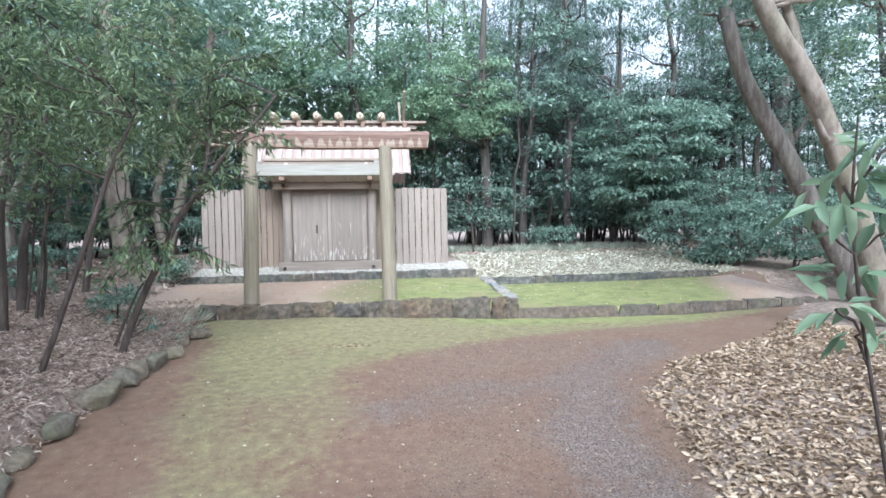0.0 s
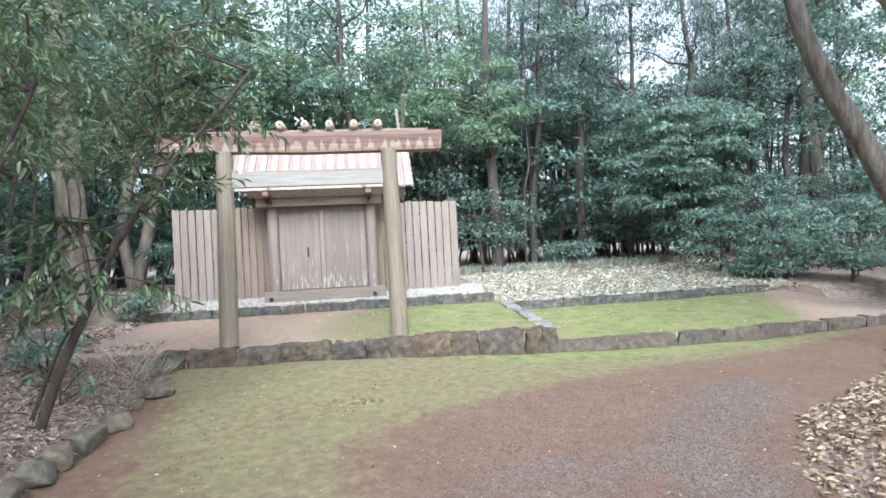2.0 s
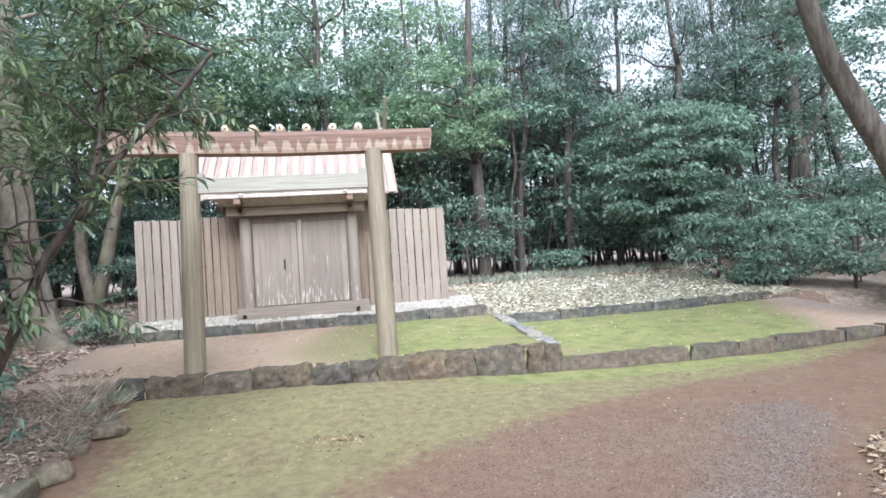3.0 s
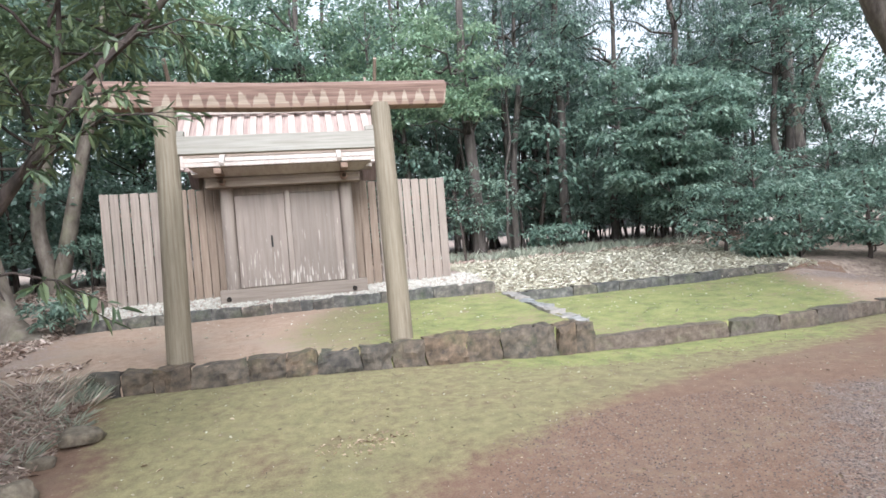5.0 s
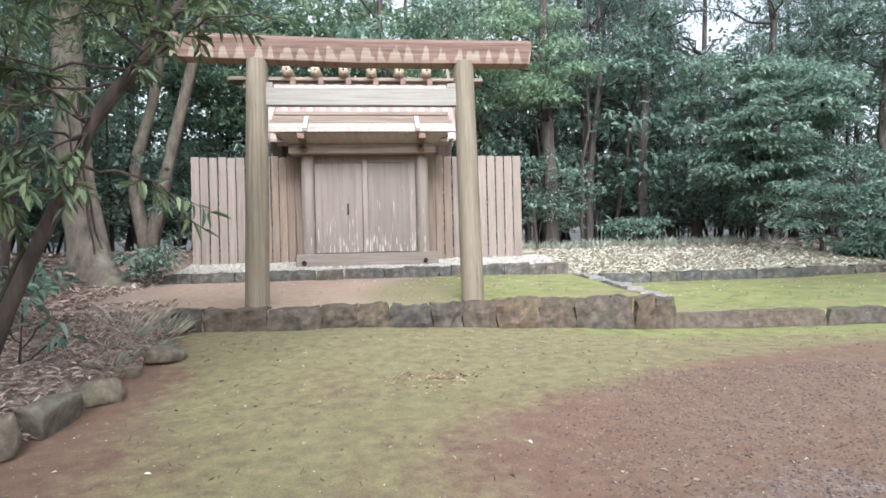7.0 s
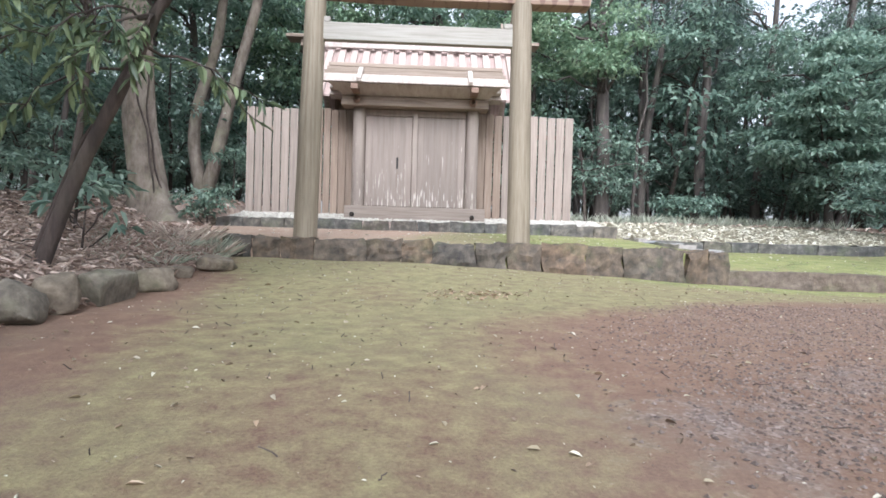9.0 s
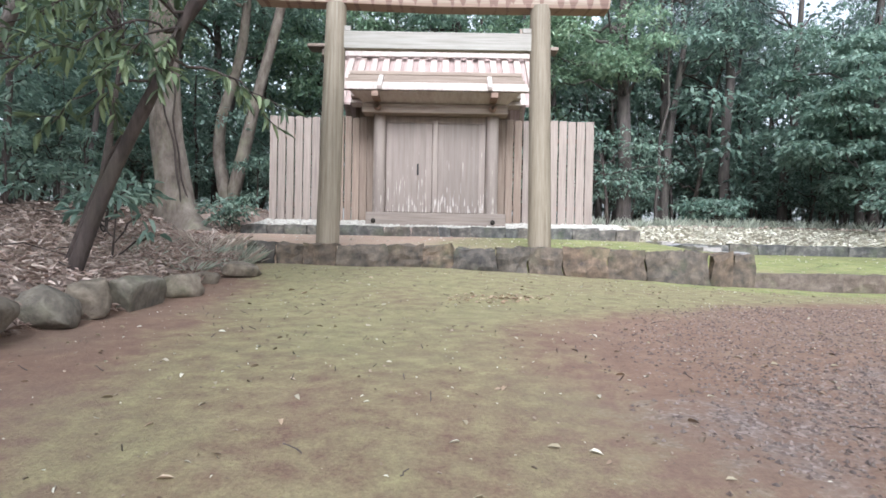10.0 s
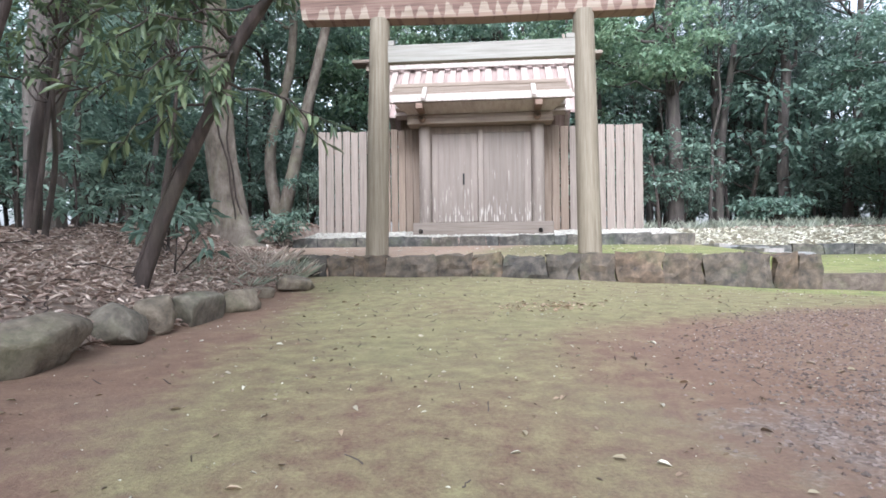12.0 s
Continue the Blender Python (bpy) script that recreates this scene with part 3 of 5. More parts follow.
for k, (a, b) in enumerate(zip(ys, ys[1:])):
    z = float(terrace_1_z(4.5, (a + b) / 2))
    part("stone", stone_mesh("stone", 4.5 + g.uniform(-0.06, 0.03), 4.78 + g.uniform(-0.03, 0.08), a + 0.01, b - 0.01, 0.0, z + 0.03 + g.uniform(-0.02, 0.02), STONE_PALE, 3300 + k, 0.02), steps)


def boulder_mesh(seed, a, b, c, mat):
    g = np.random.default_rng(seed)
    bm = bmesh.new()
    bmesh.ops.create_icosphere(bm, subdivisions=3, radius=1.0)
    o = Vector(g.uniform(-50, 50, 3))
    cuts = [(Vector(g.normal(size=3)).normalized(), g.uniform(0.62, 0.95)) for _ in range(15)]
    for v in bm.verts:
        d = v.co.normalized()
        q = Vector([math.copysign(abs(t) ** 0.58, t) for t in d])
        k = 1 + 0.3 * noise.noise(d * 1.3 + o) + 0.14 * noise.noise(d * 2.6 + o) + 0.09 * noise.noise(d * 6 + o) + 0.04 * noise.noise(d * 14 + o)
        p = q * k
        for nrm, lim in cuts:
            over = p.dot(nrm) - lim
            if over > 0:
                p = p - nrm * over * 0.97
        v.co = Vector((p.x * a, p.y * b, p.z * c))
    return bm_mesh("rock", bm, mat, True)


def edging_rock(seed, x, y, length, height, turn):
    g = np.random.default_rng(seed)
    c = height * 0.62
    ob = tagged(new("edging_rock", boulder_mesh(seed, g.uniform(0.19, 0.25), length / 2, c, ROCK)),
                "rounded grey-brown boulder edging the leaf bank", "rock", "rocks along the path")
    ob.location = (x, y, float(ground_z(x + 0.4, y)) + height * 0.42)
    ob.rotation_euler = (g.uniform(-0.12, 0.12), g.uniform(-0.1, 0.1), turn)


g = np.random.default_rng(41)
y = -3.0
while y < 3.9:
    L = g.uniform(0.35, 0.6)
    edging_rock(4100 + int(y * 37 + 200), -2.36 + g.uniform(-0.06, 0.06), y + L / 2, L, g.uniform(0.2, 0.3), g.uniform(-0.3, 0.3))
    y += L * g.uniform(0.98, 1.15)
for k, (y0, y1, h, dx, turn) in enumerate(((4.3, 4.85, 0.26, 0.0, 0.1), (4.93, 5.42, 0.2, -0.05, -0.2), (5.5, 6.2, 0.27, 0.05, 0.08), (6.42, 7.42, 0.32, 0.05, -0.05), (7.46, 7.93, 0.27, 0.0, 0.15),
                                           (7.95, 8.3, 0.27, 0.02, -0.25), (8.34, 9.05, 0.29, 0.05, 0.1), (9.1, 9.62, 0.22, 0.1, 0.3), (10.42, 10.78, 0.2, 0.24, 0.5), (10.0, 10.2, 0.12, 0.05, 0.0))):
    edging_rock(4400 + k, -2.44 + dx, (y0 + y1) / 2, y1 - y0, h, turn)


# ---- torii ----
def drip_mat():
    """Torii top beam: red-brown above, bleached below, with a ragged edge of drips between; darker brown along the
    underside.
    """
    m, n, l, p = node_mat("drip-stained beam timber")
    v = coords(n, l, H_GRAIN)
    gr = tex_noise(n, l, v, 1.0, 6.0)
    zz = n.new("ShaderNodeSeparateXYZ")
    l.new(n.new("ShaderNodeNewGeometry").outputs["Position"], zz.inputs[0])
    drip = tex_noise(n, l, coords(n, l, (3.2, 1, 0.2)), 1.0, 3.0, 0.6)
    wander = calc(n, l, "MULTIPLY", calc(n, l, "SUBTRACT", drip, 0.5), 13.0)
    tooth = calc(n, l, "SINE", calc(n, l, "ADD", calc(n, l, "MULTIPLY", zz.outputs[0], 27.0), wander))
    gap = calc(n, l, "MULTIPLY", calc(n, l, "POWER", calc(n, l, "ABSOLUTE", calc(n, l, "MULTIPLY", calc(n, l, "SUBTRACT", tooth, 1.0), 0.5)), 1.3), 0.24)
    edge = calc(n, l, "ADD", calc(n, l, "SUBTRACT", zz.outputs[2], 4.32), calc(n, l, "ADD", gap, calc(n, l, "MULTIPLY", calc(n, l, "SUBTRACT", tex_noise(n, l, coords(n, l, (9, 2, 5)), 1.0, 4.0, 0.6), 0.5), 0.28)))
    mask = calc(n, l, "MULTIPLY", edge, 26.0, True)
    top = ramp(n, l, gr, [(0.3, (0.095, 0.055, 0.041)), (0.5, (0.175, 0.105, 0.078)), (0.7, (0.25, 0.165, 0.13))])
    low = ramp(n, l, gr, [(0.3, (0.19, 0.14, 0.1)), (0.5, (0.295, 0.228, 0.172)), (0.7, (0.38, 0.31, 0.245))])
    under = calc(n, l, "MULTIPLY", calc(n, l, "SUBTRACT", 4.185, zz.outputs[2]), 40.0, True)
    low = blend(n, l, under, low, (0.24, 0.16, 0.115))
    l.new(blend(n, l, mask, low, top), p.inputs["Base Color"])
    p.inputs["Roughness"].default_value = 0.8
    relief(n, l, p, gr, 0.4, 0.006)
    return m


torii = thing("torii", (0, 12.75, 0.45), "plain weathered timber torii with a drip-stained top beam", "torii")
for xb, xt in ((-1.625, -1.565), (1.625, 1.58)):
    z = np.linspace(0.2, 4.16, 12)
    t = (z - 0.45) / 3.7
    pts = np.stack([xb + (xt - xb) * t, 12.72 + 0.1 * t, z], axis=1)
    v, f = tube_arrays(pts, 0.178 - 0.022 * t, 28)
    part("pillar", raw_mesh("pillar", v, f, WOOD_POST), torii)
bm = bmesh.new()
prof = [(-0.14, 4.12), (0.14, 4.12), (0.17, 4.44), (0.0, 4.54), (-0.17, 4.44)]
rings = [[bm.verts.new((x + s * 0.05 * (zz - 4.12) / 0.4, 12.86 + yy, zz + lift)) for yy, zz in prof] for x, s, lift in ((-2.79, -1, 0.06), (0.0, 0, -0.01), (2.62, 1, 0.0))]
for r0, r1 in zip(rings, rings[1:]):
    for k in range(5):
        bm.faces.new((r0[k], r0[(k + 1) % 5], r1[(k + 1) % 5], r1[k]))
bm.faces.new(rings[0]), bm.faces.new(rings[-1])
bmesh.ops.bevel(bm, geom=list(bm.edges), offset=0.01, segments=1, affect="EDGES")
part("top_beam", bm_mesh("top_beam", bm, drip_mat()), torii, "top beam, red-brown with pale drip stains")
box("tie_beam", WOOD_RAIL, torii, -1.5, 1.5, 12.74, 12.86, 3.47, 3.74, 0.01)
for x in (-1.40, 1.38):
    box("wedge", WOOD_RAIL, torii, x - 0.07, x + 0.07, 12.75, 12.85, 3.744, 3.82, 0.006)


# ---- gate in the fence ----
gate = thing("gate", (-0.12, 17.4, 1.0), "closed double-leaf timber gate with a small board roof", "gate")
for x in (-1.40, 1.22):
    v, f = tube_arrays([(x, 17.3, z) for z in (1.0, 1.6, 2.4, 3.2, 3.75)], [0.145] * 5, 22)
    part("post", raw_mesh("post", v, f, WOOD_DOOR), gate)
    v, f = tube_arrays([(x, 17.95, z) for z in (1.0, 2.4, 3.9)], [0.12] * 3, 16)
    part("rear_post", raw_mesh("rear_post", v, f, WOOD_WING), gate)
sill = box("sill", WOOD_SILL, gate, -1.68, 1.55, 17.12, 17.42, 0.84, 1.2, 0.012)
for x in (-1.5, 1.25):
    v, f = tube_arrays([(x, y, 1.0) for y in (17.06, 17.08, 17.14)], [0.03, 0.05, 0.05], 12)
    part("stud", raw_mesh("stud", v, f, METAL_DARK), sill, "black iron stud")
box("lintel", WOOD_BEAM, gate, -1.78, 1.55, 16.98, 17.44, 3.46, 3.675, 0.012)
box("head_rail", WOOD_DOOR, gate, -1.26, 1.08, 17.3, 17.38, 3.3, 3.45, 0.008)
for x0, x1, nm in ((-1.25, -0.172, "left"), (-0.05, 1.07, "right")):
    door = box("door_leaf", WOOD_DOOR, gate, x0, x1, 17.33, 17.38, 1.21, 3.3, 0.006)
    for a, b in ((x0, x0 + 0.16), (x1 - 0.16, x1)):
        box("stile", WOOD_DOOR, door, a + 0.004, b - 0.004, 17.312, 17.329, 1.22, 3.29, 0.004)
    box("bottom_rail", WOOD_DOOR, door, x0 + 0.17, x1 - 0.17, 17.314, 17.329, 1.22, 1.38, 0.004)
box("meeting_batten", WOOD_DOOR, gate, -0.16, -0.04, 17.24, 17.312, 1.21, 3.36, 0.01)
box("latch_slot", METAL_DARK, gate, -0.525, -0.485, 17.3, 17.33, 2.09, 2.35, 0.004, "black latch slot")
for x in (-1.43, 1.19):
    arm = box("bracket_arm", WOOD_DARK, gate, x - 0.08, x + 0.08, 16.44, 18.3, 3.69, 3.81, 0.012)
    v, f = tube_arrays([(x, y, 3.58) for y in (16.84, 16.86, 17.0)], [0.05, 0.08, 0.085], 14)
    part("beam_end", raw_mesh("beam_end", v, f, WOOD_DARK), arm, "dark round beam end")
for side in (-1, 1):
    for k in range(4):
        y0, z0 = 17.3 + side * (0.86 - 0.17 * k), 3.84 + 0.125 * k
        y1 = y0 - side * 0.32
        bm = bmesh.new()
        rise = 0.045
        pts = [(y0, z0), (y1, z0 + rise), (y1, z0 + rise + 0.085), (y0, z0 + 0.085)]
        ra = [bm.verts.new((-2.2 + 0.03 * k, y, z)) for y, z in pts]
        rb = [bm.verts.new((1.95 - 0.03 * k, y, z)) for y, z in pts]
        for q in range(4):
            bm.faces.new((ra[q], ra[(q + 1) % 4], rb[(q + 1) % 4], rb[q]))
        bm.faces.new(ra), bm.faces.new(rb)
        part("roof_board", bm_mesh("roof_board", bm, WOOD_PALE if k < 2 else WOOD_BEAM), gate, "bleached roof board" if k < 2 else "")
box("ridge_board", WOOD_BEAM, gate, -2.1, 1.86, 17.1, 17.5, 4.35, 4.44, 0.012)
for x in (-1.33, 1.09):
    bm = bmesh.new()
    q = [(16.39, 3.83), (16.84, 4.19), (16.8, 4.27), (16.35, 3.91)]
    ra, rb = [[bm.verts.new((x + d, *yz)) for yz in q] for d in (-0.05, 0.05)]
    for k in range(4):
        bm.faces.new((ra[k], ra[(k + 1) % 4], rb[(k + 1) % 4], rb[k]))
    bm.faces.new(ra), bm.faces.new(rb)
    bmesh.ops.bevel(bm, geom=list(bm.edges), offset=0.012, segments=1, affect="EDGES")
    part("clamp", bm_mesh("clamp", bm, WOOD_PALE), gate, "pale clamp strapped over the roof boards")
box("frieze", WOOD_BEAM, gate, -1.72, 1.5, 17.2, 17.28, 3.684, 3.95, 0.006)
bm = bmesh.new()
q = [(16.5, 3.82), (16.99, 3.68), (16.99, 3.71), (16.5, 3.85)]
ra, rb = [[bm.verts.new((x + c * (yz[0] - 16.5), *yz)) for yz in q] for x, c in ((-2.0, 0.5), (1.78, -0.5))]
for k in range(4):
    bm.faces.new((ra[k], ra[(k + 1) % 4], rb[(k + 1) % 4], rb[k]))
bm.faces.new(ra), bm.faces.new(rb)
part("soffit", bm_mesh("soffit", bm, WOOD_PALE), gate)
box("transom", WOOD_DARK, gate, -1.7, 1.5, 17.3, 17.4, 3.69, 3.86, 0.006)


# ---- fence ----
def fence_run(label, x0, x1, y, n, mat, seed, zt=3.53, z0=0.93):
    root = thing("board_fence", ((x0 + x1) / 2, y, 1.0), label, "fence", "fences beside the gate")
    g = np.random.default_rng(seed)
    w = (x1 - x0) / n
    for k in range(n):
        a = x0 + k * w + 0.007 + g.uniform(0, 0.009)
        b = x0 + (k + 1) * w - 0.007 - g.uniform(0, 0.009)
        bd = box("board", mat, root, a, b, y - 0.02 + g.uniform(-0.008, 0.008), y + 0.02, z0 + g.uniform(-0.01, 0.03), zt + g.uniform(-0.02, 0.02), 0.005)
    for z in (1.35, 3.0):
        box("rail", WOOD_WING, root, x0 + 0.02, x1 - 0.02, y + 0.03, y + 0.1, z, z + 0.1, 0.006)
    return root


fence_run("upright silvered board fence on pebbles, weathered pale brown", -4.17, -2.72, 17.9, 7, WOOD_FENCE, 51)
fence_run("upright reddish-brown boards filling beside the gate post", -2.71, -1.58, 17.9, 6, WOOD_WING, 52)
fence_run("upright brown boards filling beside the gate post", 1.38, 2.0, 17.9, 3, WOOD_WING, 53)
fence_run("upright silvered board fence on pebbles, weathered pale brown", 2.01, 3.74, 17.9, 8, WOOD_FENCE, 54)
for x in (-4.12, 3.7):
    tagged(box("fence_post", WOOD_FENCE, None, x - 0.06, x + 0.06, 18.01, 18.13, 0.95, 3.4, 0.01), "square weathered timber post behind the fence boards", "fence post", "fence posts")

# ---- shrine hall behind the gate ----
hall = thing("shrine_hall", (-0.3, 21.0, 1.0), "small timber shrine hall with plank roof and ridge logs", "shrine")
for nm, x0, x1, y0, y1 in (("front_wall", -2.3, 1.8, 19.9, 20.0), ("rear_wall", -2.3, 1.8, 22.1, 22.2), ("side_wall", -2.4, -2.3, 19.9, 22.2), ("side_wall", 1.8, 1.9, 19.9, 22.2)):
    box(nm, WOOD_WING, hall, x0, x1, y0, y1, 1.0, 4.75, 0.01)
for side in (-1, 1):
    base = bmesh.new()
    e, r = (21.0 + side * 1.98, 4.12), (21.0, 6.12)
    ra = [base.verts.new((-3.15, *q)) for q in (e, r, (r[0], r[1] + 0.06), (e[0], e[1] + 0.06))]
    rb = [base.verts.new((2.63, *q)) for q in (e, r, (r[0], r[1] + 0.06), (e[0], e[1] + 0.06))]
    for q in range(4):
        base.faces.new((ra[q], ra[(q + 1) % 4], rb[(q + 1) % 4], rb[q]))
    base.faces.new(ra), base.faces.new(rb)
    part("roof_deck", bm_mesh("roof_deck", base, WOOD_DECK), hall)
    nb = 17
    w = 5.78 / nb
    dy, dz = r[0] - e[0], r[1] - e[1]
    ln = math.hypot(dy, dz)
    ny, nz = -dz / ln * (1 if dy > 0 else -1), abs(dy) / ln
    for k in range(nb):
        a, b = -3.15 + k * w + 0.085, -3.15 + (k + 1) * w - 0.085
        bm = bmesh.new()
        def pt(x, t, h):
            return bm.verts.new((x, e[0] + dy * t + ny * h, e[1] + dz * t + nz * h))
        lo = [pt(a, -0.02, 0.06), pt(b, -0.02, 0.06), pt(b, -0.02, 0.115), pt(a, -0.02, 0.115)]
        hi = [pt(a, 0.99, 0.06), pt(b, 0.99, 0.06), pt(b, 0.99, 0.115), pt(a, 0.99, 0.115)]
        for q in range(4):
            bm.faces.new((lo[q], lo[(q + 1) % 4], hi[(q + 1) % 4], hi[q]))
        bm.faces.new(lo), bm.faces.new(hi)
        part("roof_plank", bm_mesh("roof_plank", bm, WOOD_ROOF), hall)
box("ridge_cap", WOOD_BEAM, hall, -4.0, 3.37, 20.72, 21.28, 6.2, 6.3, 0.015)
box("ridge_side_board", WOOD_PALE, hall, -3.35, 2.75, 20.46, 20.52, 5.86, 6.0, 0.01)
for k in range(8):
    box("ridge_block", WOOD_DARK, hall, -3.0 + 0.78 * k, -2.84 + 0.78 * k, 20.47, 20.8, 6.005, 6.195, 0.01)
box("ridge_beam", WOOD_BEAM, hall, -3.6, 3.0, 20.86, 21.14, 6.0, 6.2, 0.015)
for k in range(6):
    x = -2.31 + 0.796 * k
    v, f = tube_arrays([(x, 20.42 + q, 6.43) for q in (0.0, 0.01, 0.3, 0.58, 0.86, 1.15, 1.16)], [0.03, 0.125, 0.15, 0.16, 0.15, 0.125, 0.03], 18)
    part("ridge_log", raw_mesh("ridge_log", v, f, WOOD_LOG), hall, "rounded pale ridge log")
for x in (-3.1, 2.46):
    for side in (-1, 1):
        bm = bmesh.new()
        ya, za, yb, zb = 21 + side * 1.6, 4.55, 21 - side * 0.95, 7.25
        ra = [bm.verts.new((x + side * 0.06 + s, ya + q * 0.75, za + q * 0.66)) for s, q in ((-.05, -.07), (.05, -.07), (.05, .07), (-.05, .07))]
        rb = [bm.verts.new((x + side * 0.06 + s, yb + q * 0.75, zb + q * 0.66)) for s, q in ((-.04, -.06), (.04, -.06), (.04, .06), (-.04, .06))]
        for q in range(4):
            bm.faces.new((ra[q], ra[(q + 1) % 4], rb[(q + 1) % 4], rb[q]))
        bm.faces.new(ra), bm.faces.new(rb)
        part("forked_finial", bm_mesh("forked_finial", bm, WOOD_BEAM), hall)


# ---- trees ----
def stem_mesh(name, pts, r0, r1, mat, sides=9, seed=0):
    n = len(pts)
    v, f = tube_arrays(pts, np.linspace(1, 0, n) ** 0.8 * (r0 - r1) + r1, sides if r0 > 0.05 else 6, 0.07, seed)
    return raw_mesh(name, v, f, mat)


def make_tree(name, label, base, stems, clumps, bark, leaf, per_m2, length, width=0.4, fine=False, hang=0.3, seed=0, group="", category="tree", trunk=None):
    rng = np.random.default_rng(seed)
    root = thing(name, base, label, category, group)
    if trunk is not None:
        part("trunk", trunk, root)
    for k, (pts, r0, r1) in enumerate(stems):
        nm = "trunk" if k == 0 and trunk is None else "branch"
        part(nm, stem_mesh(nm, pts, r0, r1, bark, 11 if k == 0 else 7, seed + k), root)
    v, f = clump_leaves(rng, clumps, per_m2, length, width, fine, hang)
    part("crown", raw_mesh("crown", v, f, leaf), root)
    return root


def crown_clumps(rng, centre, radii, n, size, flat=0.55):
    """Clumps spread over an uneven crown, denser towards its skin."""
    out = []
    for _ in range(n):
        u = rng.normal(size=3)
        u /= np.linalg.norm(u)
        k = rng.uniform(0.35, 1.0) ** 0.6
        out.append((np.array(centre) + u * np.array(radii) * k, size * rng.uniform(0.6, 1.35), flat * rng.uniform(0.75, 1.25)))
    return out


def limbs_to(rng, trunk_pts, clumps, count, r):
    """Limbs from the trunk out to some of the clumps."""
    out = []
    pts = np.array(trunk_pts)
    order = rng.permutation(len(clumps))[:count]
    for k in order:
        c = np.array(clumps[k][0])
        lower = pts[pts[:, 2] < c[2] - 0.2]
        a = lower[-1] if len(lower) else pts[len(pts) // 2]
        out.append((bent(rng, a, c, 6, 0.1), r * rng.uniform(0.6, 1.1), 0.012))
    return out


def forest_tree(name, label, seed, height, crown_lo, crown_r, trunk_r, bark, leaf, n_clumps, size, per_m2, length, width=0.5, hang=0.3, flat=0.55, lean=0.4):
    rng = np.random.default_rng(seed)
    top = np.array([rng.normal() * lean, rng.normal() * lean, height * 0.93])
    trunk = bent(rng, (0, 0, -0.3), top, 9, 0.014)
    mid = (height + crown_lo) / 2
    clumps = crown_clumps(rng, (top[0] * 0.6, top[1] * 0.6, mid), (crown_r, crown_r, (height - crown_lo) / 2), n_clumps, size, flat)
    stems = [(trunk, trunk_r, trunk_r * 0.25)] + limbs_to(rng, trunk, clumps, 8, trunk_r * 0.35)
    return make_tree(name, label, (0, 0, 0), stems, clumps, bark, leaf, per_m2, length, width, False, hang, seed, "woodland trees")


VARIANTS = [
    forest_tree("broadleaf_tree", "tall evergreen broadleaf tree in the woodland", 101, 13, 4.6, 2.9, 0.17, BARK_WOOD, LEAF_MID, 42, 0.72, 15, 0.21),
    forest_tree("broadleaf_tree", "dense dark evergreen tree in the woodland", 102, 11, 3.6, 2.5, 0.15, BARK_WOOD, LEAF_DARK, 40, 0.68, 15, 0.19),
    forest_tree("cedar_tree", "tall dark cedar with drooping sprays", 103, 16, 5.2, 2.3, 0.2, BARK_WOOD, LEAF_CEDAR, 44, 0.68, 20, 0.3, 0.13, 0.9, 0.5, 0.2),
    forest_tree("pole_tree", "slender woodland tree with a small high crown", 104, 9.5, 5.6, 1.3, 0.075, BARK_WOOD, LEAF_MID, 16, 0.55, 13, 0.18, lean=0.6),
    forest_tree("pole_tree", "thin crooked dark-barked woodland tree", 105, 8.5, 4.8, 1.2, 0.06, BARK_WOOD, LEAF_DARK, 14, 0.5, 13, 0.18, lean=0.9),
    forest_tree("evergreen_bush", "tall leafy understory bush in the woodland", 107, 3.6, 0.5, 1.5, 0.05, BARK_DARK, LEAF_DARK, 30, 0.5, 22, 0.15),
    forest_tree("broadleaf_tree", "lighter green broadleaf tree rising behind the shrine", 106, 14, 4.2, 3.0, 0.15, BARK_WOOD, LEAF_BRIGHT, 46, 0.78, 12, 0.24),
]
rng = np.random.default_rng(11)
PLACES = []
KEPT_CLEAR = [(5.2, 23.5, 2.9), (13.4, 21.6, 3.4), (11.4, 19.4, 3.0), (22.6, 26.0, 1.6), (-5.8, 18.5, 2.2), (14.6, 18.9, 1.6), (17.2, 18.2, 1.8)]


def try_place(kind, x, y, gap, grow=1.0):
    if any((x - a) ** 2 + (y - b) ** 2 < r * r for a, b, r in KEPT_CLEAR):
        return
    if any((x - a) ** 2 + (y - b) ** 2 < (gap if gap < g2 else g2) ** 2 for a, b, g2 in PLACES):
        return
    PLACES.append((x, y, gap))
    s = rng.uniform(0.85, 1.15) * grow
    m = pose(x, y, float(ground_z(x, y)), 0, 0, rng.uniform(0, 360)) @ Matrix.Diagonal((s, s, s * rng.uniform(0.92, 1.1), 1))
    copy_thing(VARIANTS[kind], m)


for x, y, k in ((-4.6, 27.5, 6), (0.2, 28.2, 6), (3.6, 30.0, 0), (-8.5, 26.0, 0), (8.7, 27.0, 2), (10.8, 25.6, 2), (13.2, 26.2, 1), (12.0, 29.0, 2), (15.6, 24.6, 2), (18.6, 23.0, 1), (7.2, 30.5, 0), (20.2, 24.0, 2), (21.5, 18.5, 1), (23, 14, 2), (19.4, 27.0, 2), (22.2, 25.2, 1), (24.6, 22.0, 0), (17.0, 28.2, 1), (21.6, 29.0, 2), (26.0, 27.0, 0), (-7.4, 22.6, 0), (-9.8, 20.0, 1)):
    try_place(k, x, y, 1.0)
for x, y in ((-2.4, 31.5), (2.0, 33.0), (-6.4, 30.5), (5.5, 33.5), (-9.4, 24.2), (-12.0, 25.0), (-7.8, 27.8)):
    try_place(6, x, y, 1.0, 1.35)
